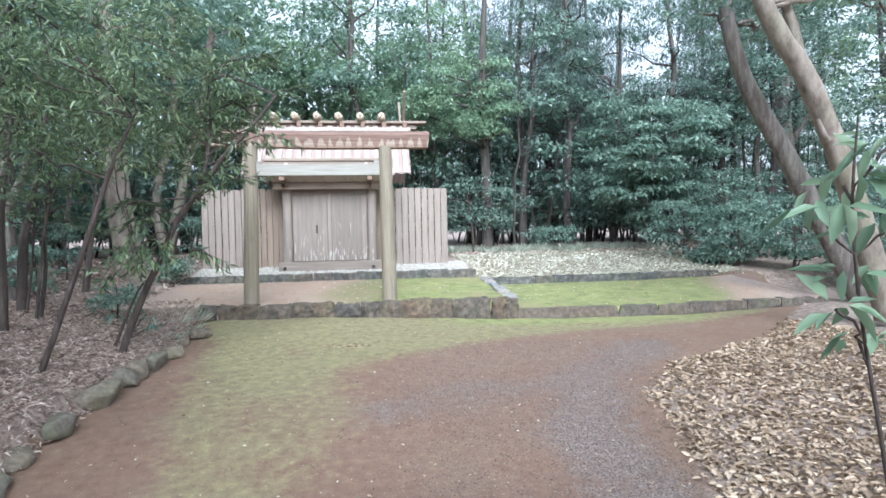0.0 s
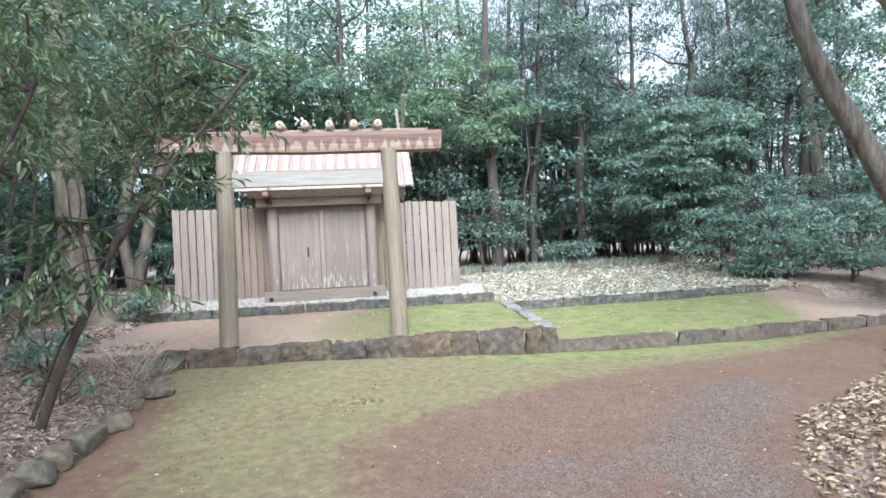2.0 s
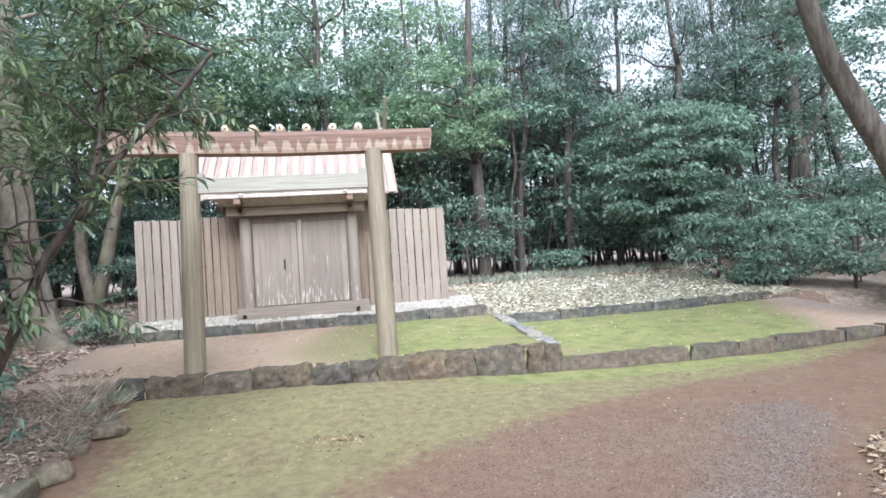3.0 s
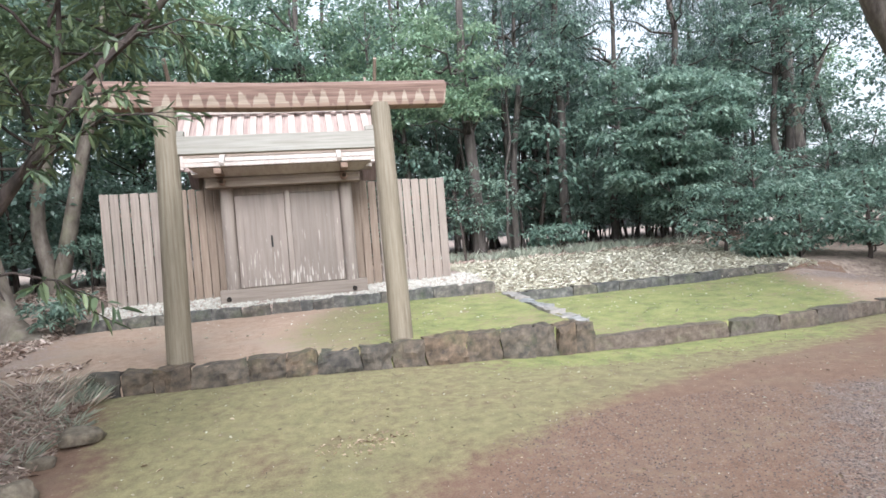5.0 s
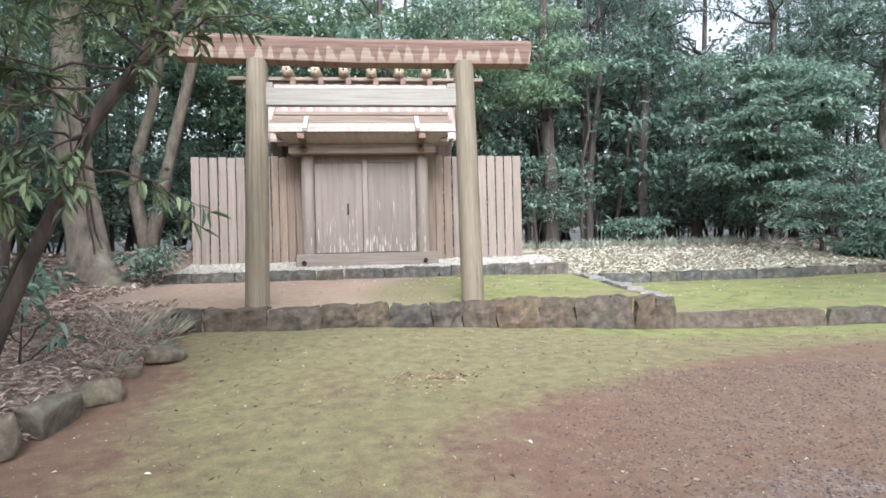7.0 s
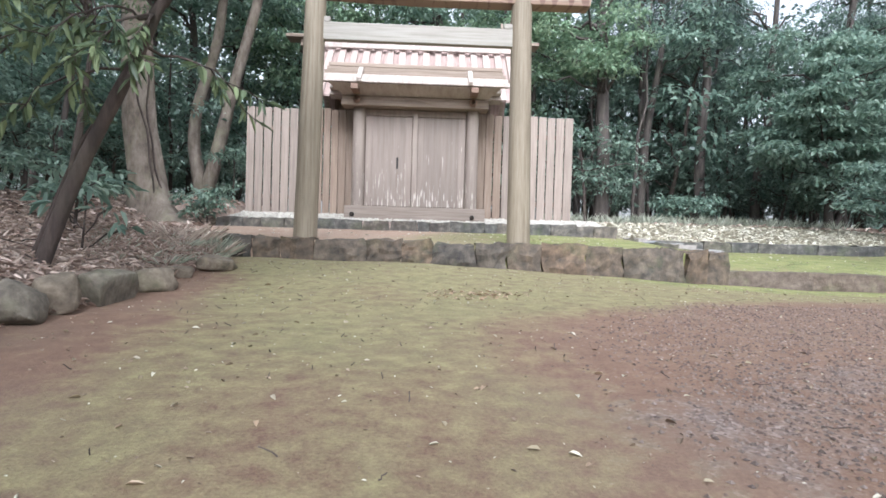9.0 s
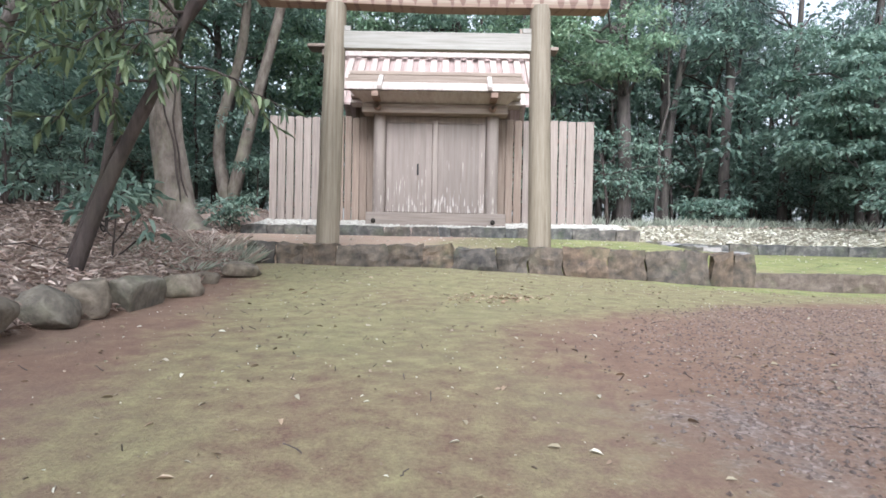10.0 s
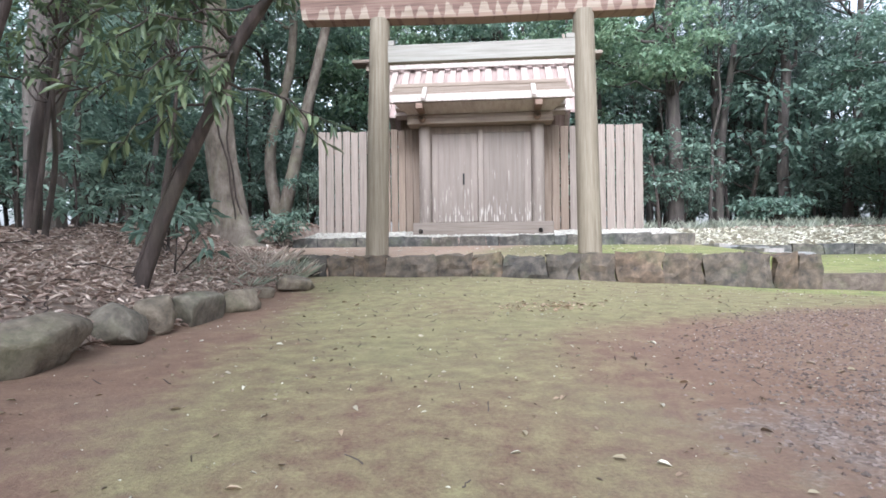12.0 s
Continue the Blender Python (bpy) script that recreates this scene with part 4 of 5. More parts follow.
for x, y in ((9.8, 33.0), (12.6, 34.5), (14.8, 33.5), (7.6, 35.0)):
    try_place(2, x, y, 1.0, 1.2)
for _ in range(62):
    x, y = rng.uniform(-24, 32), rng.uniform(25.5, 42)
    try_place(int(rng.choice([0, 1, 2, 2, 6] if x > 5 else [0, 6, 6, 0])), x, y, 3.3)
for _ in range(110):
    x, y = rng.uniform(2.5, 26), rng.uniform(24.6, 35)
    try_place(int(rng.choice([3, 4])), x, y, 0.75)
for _ in range(60):
    try_place(5, rng.uniform(6.5, 22), rng.uniform(25.0, 31), 1.0)
for _ in range(30):
    try_place(5, rng.uniform(-9.5, 2.5), rng.uniform(23.5, 28), 1.1)
for _ in range(40):
    try_place(5, rng.uniform(15, 27), rng.uniform(22.5, 29), 1.1)
for _ in range(45):
    try_place(5, rng.uniform(-13, -7.0), rng.uniform(3, 17), 1.2)
for _ in range(30):
    try_place(5, rng.uniform(-9.5, -6.6), rng.uniform(18.5, 27), 1.1)
for _ in range(75):
    try_place(5, rng.uniform(6, 30), rng.uniform(27, 40), 1.2, 1.8)
for _ in range(40):
    try_place(5, rng.uniform(-22, 5), rng.uniform(26, 40), 1.3, 1.7)
for _ in range(22):
    try_place(5, rng.uniform(-14, -7), rng.uniform(9, 26), 1.1, 1.6)
for _ in range(110):
    try_place(5, rng.uniform(-24, 32), rng.uniform(33, 45), 1.3)
for _ in range(130):
    try_place(5, rng.uniform(-24, 30), rng.uniform(27.0, 41), 1.9)
for _ in range(40):
    try_place(5, rng.uniform(-20, -7.6), rng.uniform(4, 27), 1.7)
for _ in range(14):
    try_place(5, rng.uniform(15.5, 25), rng.uniform(4, 23), 1.9)
for _ in range(30):
    try_place(int(rng.choice([3, 4])), rng.uniform(-14, -7), rng.uniform(8, 26), 1.1)
for _ in range(40):
    try_place(int(rng.choice([0, 1, 1])), rng.uniform(-24, -8.2), rng.uniform(-6, 25), 3.2)
for _ in range(26):
    try_place(int(rng.choice([0, 1, 2])), rng.uniform(16.5, 30), rng.uniform(-6, 22), 3.4)
for _ in range(26):
    try_place(int(rng.choice([0, 1, 0])), rng.uniform(-14, 16), rng.uniform(-22, -6.5), 3.6)
for v in VARIANTS:  # the first of each kind stands in the deep wood
    v.location = (rng.uniform(-16, 24), rng.uniform(36, 44), 1.2)


def stem(*pts):
    """A smooth stem through a few points."""
    p = np.array(pts, float)
    t = np.linspace(0, len(p) - 1, len(p) * 3)
    q = np.stack([np.interp(t, np.arange(len(p)), p[:, k]) for k in range(3)], axis=1)
    q[1:-1] = (q[:-2] + 2 * q[1:-1] + q[2:]) / 4
    return q


# round bright tree beside the clearing
rng = np.random.default_rng(21)
tk = stem((6.3, 23.8, 0.9), (6.35, 23.8, 3.5), (6.2, 23.8, 6.5), (6.2, 23.9, 9.0), (6.4, 24.0, 12.5))
cl = crown_clumps(rng, (5.2, 23.5, 7.7), (2.1, 1.8, 2.1), 46, 0.62)
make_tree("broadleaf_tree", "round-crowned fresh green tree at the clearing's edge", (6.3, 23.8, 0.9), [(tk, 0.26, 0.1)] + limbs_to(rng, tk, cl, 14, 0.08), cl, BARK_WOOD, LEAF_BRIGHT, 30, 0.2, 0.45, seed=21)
cl = crown_clumps(rng, (5.4, 23.0, 3.3), (2.0, 0.8, 1.25), 26, 0.5)
tk = stem((5.6, 23.2, 0.9), (5.5, 23.1, 2.2), (5.3, 23.0, 3.6))
make_tree("camellia_bush", "glossy evergreen bush at the edge of the wood", (5.6, 23.2, 0.9), [(tk, 0.07, 0.02)] + limbs_to(rng, tk, cl, 10, 0.03), cl, BARK_DARK, LEAF_MID, 24, 0.17, 0.45, seed=22, category="bush")

# spreading evergreen by the leaf-strewn clearing
rng = np.random.default_rng(23)
tk = stem((13.6, 22.6, 0.9), (13.5, 22.5, 2.2), (13.3, 22.3, 4.0), (13.3, 22.2, 6.6))
cl = crown_clumps(rng, (13.3, 22.0, 5.6), (3.0, 2.0, 2.3), 62, 0.66, 0.38)
cl += crown_clumps(rng, (12.4, 21.2, 3.3), (2.2, 1.0, 0.9), 18, 0.55, 0.38)
make_tree("evergreen_tree", "spreading glossy evergreen with layered leaf clusters", (13.6, 22.6, 0.9),
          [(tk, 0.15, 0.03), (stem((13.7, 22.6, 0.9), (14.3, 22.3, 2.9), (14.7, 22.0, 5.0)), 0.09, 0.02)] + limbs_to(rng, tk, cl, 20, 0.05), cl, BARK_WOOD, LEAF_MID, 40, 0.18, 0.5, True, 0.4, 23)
rng = np.random.default_rng(24)
tk = stem((22.9, 26.0, 0.9), (22.8, 26.0, 4.0), (22.3, 26.0, 8.0), (22.4, 26.0, 12.0), (22.6, 26.0, 16.0))
cl = crown_clumps(rng, (22.6, 26.0, 14.0), (3.0, 2.4, 3.0), 50, 0.8)
make_tree("old_tree", "tall thick reddish-brown trunk deep in the woodland", (22.9, 26.0, 1.1), [(tk, 0.42, 0.24), (stem((22.6, 26.0, 6.0), (23.4, 25.8, 7.4), (24.4, 25.6, 9.6)), 0.16, 0.05)] + limbs_to(rng, tk, cl, 8, 0.08), cl, BARK, LEAF_MID, 15, 0.22, seed=24)
for k, (x, y, r, h, lf) in enumerate(((14.6, 18.9, 1.5, 2.3, LEAF_MID), (17.2, 18.2, 1.9, 2.8, LEAF_MID), (13.3, 17.9, 0.75, 0.6, LEAF_MID), (19.6, 16.0, 1.8, 2.6, LEAF_DARK), (9.2, 23.4, 1.1, 1.1, LEAF_DARK), (16.0, 21.4, 1.8, 3.4, LEAF_DARK),
                                      (13.6, 22.6, 1.6, 3.0, LEAF_DARK), (18.8, 12.4, 1.6, 2.2, LEAF_MID), (15.4, 16.6, 1.3, 1.9, LEAF_MID), (13.9, 17.4, 1.2, 1.7, LEAF_DARK), (16.6, 15.0, 1.3, 1.5, LEAF_MID), (12.9, 19.2, 1.3, 2.2, LEAF_DARK), (15.6, 19.2, 1.6, 2.8, LEAF_DARK), (18.0, 14.4, 1.5, 2.2, LEAF_DARK))):
    z = float(ground_z(x, y))
    rng = np.random.default_rng(300 + k)
    cl = crown_clumps(rng, (x, y, z + h * 0.52), (r, r * 0.8, h * 0.42), int(14 + 9 * r), 0.42, 0.5)
    tk = stem((x, y, z - 0.1), (x + 0.1, y, z + h * 0.4), (x, y, z + h * 0.85))
    make_tree("evergreen_bush", "leafy evergreen bush bordering the clearing", (x, y, z), [(tk, 0.06, 0.02)] + limbs_to(rng, tk, cl, 9, 0.03), cl, BARK_DARK, lf, 30, 0.15, 0.48, True, 0.35, 300 + k, "bushes at the wood's edge", "bush")

# buttressed tree and twin-stemmed tree beside the fence
rng = np.random.default_rng(25)
tk = stem((-5.95, 17.0, 0.7), (-6.05, 17.0, 1.6), (-6.25, 17.0, 2.8), (-6.35, 17.0, 4.7), (-6.5, 17.0, 9.5))


def flared_trunk(axis_pts, radii, flares, mat, seed, sides=44):
    """A trunk whose foot runs out into buttress roots: flares of (bearing in degrees, reach, height)."""
    g = np.random.default_rng(seed)
    ax = np.array(axis_pts, float)
    z = np.concatenate([np.linspace(ax[0, 2], ax[0, 2] + 2.2, 26), np.linspace(ax[0, 2] + 2.4, ax[-1, 2], 24)])
    cx, cy, r0 = (np.interp(z, ax[:, 2], q) for q in (ax[:, 0], ax[:, 1], radii))
    th = np.linspace(0, 2 * np.pi, sides, endpoint=False)
    rad = r0[:, None] * (1 + 0.05 * np.sin(3 * th + 1)[None] + 0.04 * np.sin(5 * th[None] + 0.8 * z[:, None]))
    for bearing, reach, high in flares:
        lobe = np.maximum(0, np.cos(th - math.radians(bearing))) ** 9
        rad = rad + reach * np.exp(-np.maximum(z - ax[0, 2], 0) / high)[:, None] * lobe[None]
    rad = rad * (1 + 0.012 * g.normal(size=(1, sides)))
    v = np.stack([cx[:, None] + rad * np.cos(th), cy[:, None] + rad * np.sin(th), np.repeat(z[:, None], sides, 1)], axis=-1).reshape(-1, 3)
    i, j = np.meshgrid(np.arange(len(z) - 1), np.arange(sides), indexing="ij")
    j2 = (j + 1) % sides
    return raw_mesh("trunk", v, np.stack([i * sides + j, i * sides + j2, (i + 1) * sides + j2, (i + 1) * sides + j], axis=-1).reshape(-1, 4), mat)


cl = crown_clumps(rng, (-6.6, 17.0, 8.6), (2.6, 2.4, 2.6), 46, 0.75)
foot = flared_trunk([(-5.9, 17.0, 0.55), (-6.05, 17.0, 1.6), (-6.25, 17.0, 2.8), (-6.35, 17.0, 4.7), (-6.5, 17.0, 9.5)], [0.42, 0.38, 0.35, 0.32, 0.2],
                    [(-38, 1.35, 0.42), (-100, 0.4, 0.3), (-150, 0.6, 0.3), (150, 0.5, 0.3), (50, 0.4, 0.3)], BARK_PALE, 25)
make_tree("old_tree", "thick pale-barked tree with flared buttress roots", (-5.95, 17.0, 0.8), limbs_to(rng, tk, cl, 12, 0.09), cl, BARK_PALE, LEAF_DARK, 14, 0.22, seed=25, trunk=foot)
t1 = stem((-6.0, 20.0, 0.9), (-6.1, 20.0, 1.9), (-6.3, 20.0, 2.9), (-6.22, 20.0, 3.9), (-5.68, 20.0, 5.6), (-5.5, 20.0, 7.3), (-5.6, 20.2, 10.0))
t2 = stem((-5.95, 20.0, 0.9), (-5.88, 20.0, 1.6), (-5.57, 20.0, 2.9), (-5.33, 20.0, 4.0), (-5.0, 20.0, 5.3), (-4.55, 20.0, 7.0), (-4.2, 20.1, 9.5))
cl = crown_clumps(rng, (-5.4, 20.4, 9.2), (3.0, 2.2, 2.4), 40, 0.75)
make_tree("twin_stemmed_tree", "twin-stemmed curving tree with smooth pale bark", (-6.0, 20.0, 1.0), [(t1, 0.21, 0.1), (t2, 0.2, 0.1)] + limbs_to(rng, t1, cl, 8, 0.07), cl, BARK_PALE, LEAF_MID, 13, 0.22, seed=26)

for k, (dx, dy) in enumerate(((0.22, -0.42), (0.36, -0.3))):
    g = np.random.default_rng(970 + k)
    z = np.linspace(1.0, 4.6, 14)
    t = (z - 1.0) / 3.6
    pts = np.stack([-5.95 - 0.42 * t + dx * (1 - 0.25 * t) + 0.07 * np.sin(6 * t + 2 * k) + 0.03 * np.sin(17 * t + k), 17.0 + dy * (1 - 0.12 * t), z], axis=1)
    v, f = tube_arrays(pts, np.full(14, 0.022), 6)
    tagged(new("climbing_vine", raw_mesh("climbing_vine", v, f, BARK_DARK)), "dark woody vine climbing the buttressed trunk", "vine", "vines on the old tree")

rng = np.random.default_rng(28)
tk = stem((-6.5, 12.0, 0.5), (-6.52, 12.0, 1.5), (-6.6, 12.0, 3.0), (-6.45, 12.0, 5.0), (-6.6, 12.1, 9.0))
cl = crown_clumps(rng, (-6.4, 12.3, 7.6), (2.2, 2.0, 2.0), 36, 0.65)
make_tree("old_tree", "thick brown-barked tree standing deep on the leaf bank", (-6.5, 12.0, 0.7), [(tk, 0.3, 0.16), (stem((-6.55, 12.0, 2.4), (-6.1, 12.0, 3.4), (-5.5, 12.1, 4.9)), 0.12, 0.05)] + limbs_to(rng, tk, cl, 10, 0.08), cl, BARK, LEAF_DARK, 14, 0.2, seed=28)

# dark slender trees leaning out over the leaf bank
def near_tree(label, pts, r, branches, clumps, seed):
    rng = np.random.default_rng(seed)
    tk = stem(*pts)
    st = [(tk, r, 0.02)] + [(stem(*b), rb, 0.008) for rb, b in branches] + limbs_to(rng, tk, clumps, 9, r * 0.3)
    return make_tree("understory_tree", label, tuple(pts[0]), st, clumps, BARK_DARK, LEAF_NEAR, 46, 0.12, 0.26, True, 0.45, seed, "leaning trees on the bank")


def bough(root, a, tip, r, leaf, twigs, seed, bark=None, blade=0.13, width=0.27):
    """A drooping bough with side twigs; leaves stand in turn along the twigs and in a tuft at each end."""
    g = np.random.default_rng(seed)
    a, tip = np.array(a, float), np.array(tip, float)
    t = np.linspace(0, 1, 9)
    run = np.linalg.norm(tip - a)
    main = a + (tip - a) * t[:, None]
    main[:, 2] += 0.16 * run * np.sin(t * np.pi) * (0.4 + t)
    main[1:-1] += g.normal(size=(7, 3)) * 0.018 * run
    wood, base, way = [tube_arrays(main, np.linspace(r, 0.004, 9), 6)], [], []
    ends = [main[-4:]]
    for k in range(twigs):
        f = g.uniform(0.35, 0.98)
        o = np.array([np.interp(f, t, main[:, q]) for q in range(3)])
        d = unit((tip - a)[None])[0] * 0.6 + g.normal(size=3) * np.array([0.7, 0.7, 0.3]) - np.array([0, 0, 0.12])
        ln = g.uniform(0.16, 0.42)
        tw = o + unit(d[None])[0] * ln * np.linspace(0, 1, 5)[:, None]
        tw[:, 2] -= 0.1 * ln * np.linspace(0, 1, 5) ** 2
        wood.append(tube_arrays(tw, np.linspace(0.006, 0.002, 5), 5))
        ends.append(tw)
    for tw in ends:
        d = unit((tw[-1] - tw[0])[None])[0]
        n = int(g.integers(7, 12))
        for q in range(n):
            f = min(1.0, 0.25 + 0.95 * q / n)
            base.append([np.interp(f, np.linspace(0, 1, len(tw)), tw[:, c]) for c in range(3)])
            turn = g.normal(size=3)
            way.append(d * (0.5 + 0.5 * f) + 0.75 * turn / np.linalg.norm(turn) - np.array([0, 0, 0.28]))
    n = len(base)
    up = np.array([0, 0, 1.0]) + 0.35 * g.normal(size=(n, 3))
    limb = part("bough", raw_mesh("bough", *join_arrays(wood), bark or BARK_DARK), root)
    tagged(part("foliage", raw_mesh("foliage", *leaf_arrays(g, np.array(base), np.array(way), up, blade * g.uniform(0.7, 1.25, n), width, 0.14, True), leaf), limb), kind="stuff")
    return limb


rng = np.random.default_rng(27)
cl = crown_clumps(rng, (-2.6, 9.6, 4.7), (1.7, 1.4, 1.3), 36, 0.42) + crown_clumps(rng, (-1.4, 9.0, 4.3), (0.9, 0.7, 0.8), 14, 0.34)
cl += [(np.array((-1.55, 9.2, 3.5)), 0.22, 0.5), (np.array((-1.15, 9.1, 3.35)), 0.16, 0.4), (np.array((-1.9, 9.4, 3.6)), 0.25, 0.5)]
leaner = near_tree("slender dark leaning tree overhanging the path with narrow leaves", [(-2.85, 8.6, 0.15), (-2.6, 8.6, 0.85), (-2.37, 8.6, 1.35), (-2.12, 8.6, 1.85), (-1.9, 8.6, 2.4), (-1.5, 8.6, 2.85), (-1.2, 8.6, 3.35), (-0.75, 8.65, 3.8), (-0.3, 8.7, 4.4)], 0.06,
                   [(0.042, [(-1.93, 8.62, 2.3), (-1.6, 8.62, 2.75), (-1.42, 8.65, 3.3), (-1.36, 8.7, 3.9), (-1.4, 8.8, 4.9)]), (0.03, [(-3.05, 8.8, 0.2), (-2.85, 8.78, 0.7), (-2.55, 8.7, 1.3), (-2.34, 8.62, 1.45)])], cl, 27)
LEAN_Z = [0.15, 0.85, 1.35, 1.85, 2.4, 2.8, 3.3, 4.9]
LEAN_X = [-2.85, -2.6, -2.37, -2.12, -1.9, -1.58, -1.42, -1.4]
TIPS = [(-0.5, 8.2, 2.95), (-0.85, 8.4, 3.2), (-0.1, 8.2, 3.6), (-0.5, 8.8, 3.75), (-1.3, 8.4, 2.85), (-1.6, 8.2, 3.3), (-1.5, 9.0, 3.7),
        (-2.4, 7.5, 1.85), (-2.35, 7.8, 1.7), (-2.1, 8.0, 1.72), (-1.95, 8.2, 1.74), (-2.65, 7.6, 1.5), (-2.5, 8.2, 2.1), (-1.28, 9.0, 1.48), (-3.0, 8.4, 1.3),
        (0.0, 8.8, 4.4), (-0.3, 9.0, 4.9), (-0.7, 8.6, 4.3), (-1.2, 8.4, 4.6), (-0.4, 8.6, 5.0), (-1.6, 8.2, 4.3), (-2.1, 8.0, 3.95), (-2.3, 8.5, 3.2), (-2.4, 8.3, 2.6), (-0.9, 9.0, 5.5), (-0.5, 9.0, 5.05), (-1.25, 8.6, 4.1), (-2.9, 7.9, 2.2)]
for k, tip in enumerate(TIPS):
    z = tip[2] - 0.35 if tip[2] > 2.5 else tip[2] + 0.5
    bough(leaner, (float(np.interp(z, LEAN_Z, LEAN_X)), 8.62, z), tip, 0.014, LEAF_NEAR, 7 if tip[2] > 2.5 else 5, 2700 + k, blade=0.13 if tip[2] > 2.5 else 0.15)
for k, (pts, r, c, rad) in enumerate((
        ([(-3.25, 7.0, 0.15), (-2.98, 7.0, 0.85), (-2.5, 7.0, 2.2), (-2.22, 7.0, 3.0), (-1.9, 7.0, 3.7)], 0.05, (-2.5, 7.2, 4.3), (1.4, 1.2, 1.3)),
        ([(-4.6, 8.6, 0.3), (-4.55, 8.6, 1.4), (-4.6, 8.7, 2.6), (-4.4, 8.8, 4.2)], 0.085, (-4.6, 8.4, 4.1), (1.3, 1.3, 1.5)),
        ([(-5.2, 10.2, 0.5), (-5.15, 10.2, 2.0), (-4.9, 10.4, 3.5), (-4.7, 10.5, 5.2)], 0.1, (-5.0, 10.3, 4.9), (1.6, 1.5, 1.6)),
        ([(-4.3, 6.2, 0.2), (-4.2, 6.4, 1.2), (-3.9, 6.6, 2.4), (-3.6, 6.7, 3.8)], 0.07, (-4.0, 6.2, 4.2), (1.5, 1.3, 1.4)),
        ([(-4.9, 3.8, 0.2), (-4.7, 4.0, 1.6), (-4.4, 4.2, 3.2)], 0.08, (-4.5, 3.9, 3.9), (1.4, 1.4, 1.5)),
        # the next two are added mostly out of view, to shade the near left ground
        ([(-3.7, 1.9, 0.1), (-3.5, 2.0, 1.6), (-3.2, 2.1, 3.4)], 0.1, (-2.7, 2.2, 4.9), (1.7, 1.6, 1.1)),
        ([(-3.9, -0.4, 0.1), (-3.7, -0.3, 1.6), (-3.3, -0.2, 3.4)], 0.1, (-2.7, -0.4, 5.0), (1.7, 1.5, 1.1)),
        ([(-5.6, 13.4, 0.8), (-5.4, 13.4, 2.2), (-5.2, 13.4, 3.8)], 0.08, (-5.4, 13.3, 4.8), (1.6, 1.2, 1.5)))):
    rng = np.random.default_rng(400 + k)
    # the two added shade trees (y below 3) get more clumps to block more light
    near_tree("slender dark-barked tree leaning on the leaf bank, seen or added for shade", pts, r, [], crown_clumps(rng, c, rad, 26 if c[1] > 3 else 46, 0.42) + crown_clumps(rng, (c[0] - 0.6, c[1] + 0.2, 2.45), (1.1, 0.9, 0.7), 2, 0.22), 400 + k)
g = np.random.default_rng(95)
for k in range(7):
    x, y = -3.7 - 2.4 * g.random(), 5.2 + 5.2 * g.random()
    z, h, dx = float(ground_z(x, y)), g.uniform(2.6, 4.2), g.uniform(0.2, 0.9)
    pts = [(x, y, z - 0.1), (x + dx * 0.2, y + 0.1, z + h * 0.3), (x + dx * 0.45, y + g.uniform(-0.2, 0.3), z + h * 0.6), (x + dx, y + g.uniform(-0.2, 0.3), z + h)]
    rng = np.random.default_rng(450 + k)
    cl = crown_clumps(rng, (x + dx * 0.6, y, z + h * 0.72), (0.7, 0.6, h * 0.25), 8, 0.2)
    st = stem(*pts)
    make_tree("sapling", "thin dark stem leaning out of the bank with sparse leaves", pts[0], [(st, g.uniform(0.025, 0.045), 0.008)] + limbs_to(rng, st, cl, 6, 0.012), cl, BARK_DARK, LEAF_NEAR, 46, 0.115, 0.28, True, 0.45, 450 + k, "saplings on the bank", "sapling")
rng = np.random.default_rng(34)
tk = stem((-3.05, 9.5, 0.25), (-3.0, 9.45, 0.5), (-2.95, 9.4, 0.8))
cl = [(np.array(c), r, 0.5) for c, r in (((-2.95, 9.4, 0.85), 0.14), ((-2.75, 9.35, 0.68), 0.13), ((-3.2, 9.4, 0.72), 0.13), ((-2.6, 9.4, 0.55), 0.1), ((-3.05, 9.3, 1.05), 0.1))]
make_tree("shrub", "young broad-leaved shrub with long glossy leaves", (-3.05, 9.5, 0.3), [(tk, 0.014, 0.005)] + limbs_to(rng, tk, cl, 6, 0.006), cl, BARK_DARK, LEAF_DARK, 42, 0.17, 0.3, True, 0.55, 34, "shrubs on the bank", "shrub")
for k, (x, y, h) in enumerate(((-3.6, 10.3, 0.8), (-4.5, 16.4, 0.9), (-5.6, 11.4, 1.2), (-6.6, 14.6, 1.6), (-7.0, 12.0, 1.8), (-6.4, 9.0, 1.5), (-7.2, 18.6, 1.8), (-4.9, 19.2, 1.5), (-6.0, 6.0, 1.6))):
    z = float(ground_z(x, y)) if not (y > 12.4 and x > -5) else max(float(ground_z(x, y)), float(terrace_1_z(x, min(y, 16.6))))
    rng = np.random.default_rng(500 + k)
    cl = crown_clumps(rng, (x, y, z + h * 0.6), (0.4 * h + 0.1, 0.4 * h + 0.1, h * 0.38), 9, 0.17 + 0.1 * h, 0.5)
    tk = stem((x, y, z - 0.05), (x + 0.03, y, z + h * 0.5), (x, y, z + h * 0.9))
    make_tree("shrub", "small broad-leaved shrub on the leaf bank", (x, y, z), [(tk, 0.02, 0.006)] + limbs_to(rng, tk, cl, 6, 0.01), cl, BARK_DARK, LEAF_MID, 60, 0.13, 0.4, True, 0.35, 500 + k, "shrubs on the bank", "shrub")

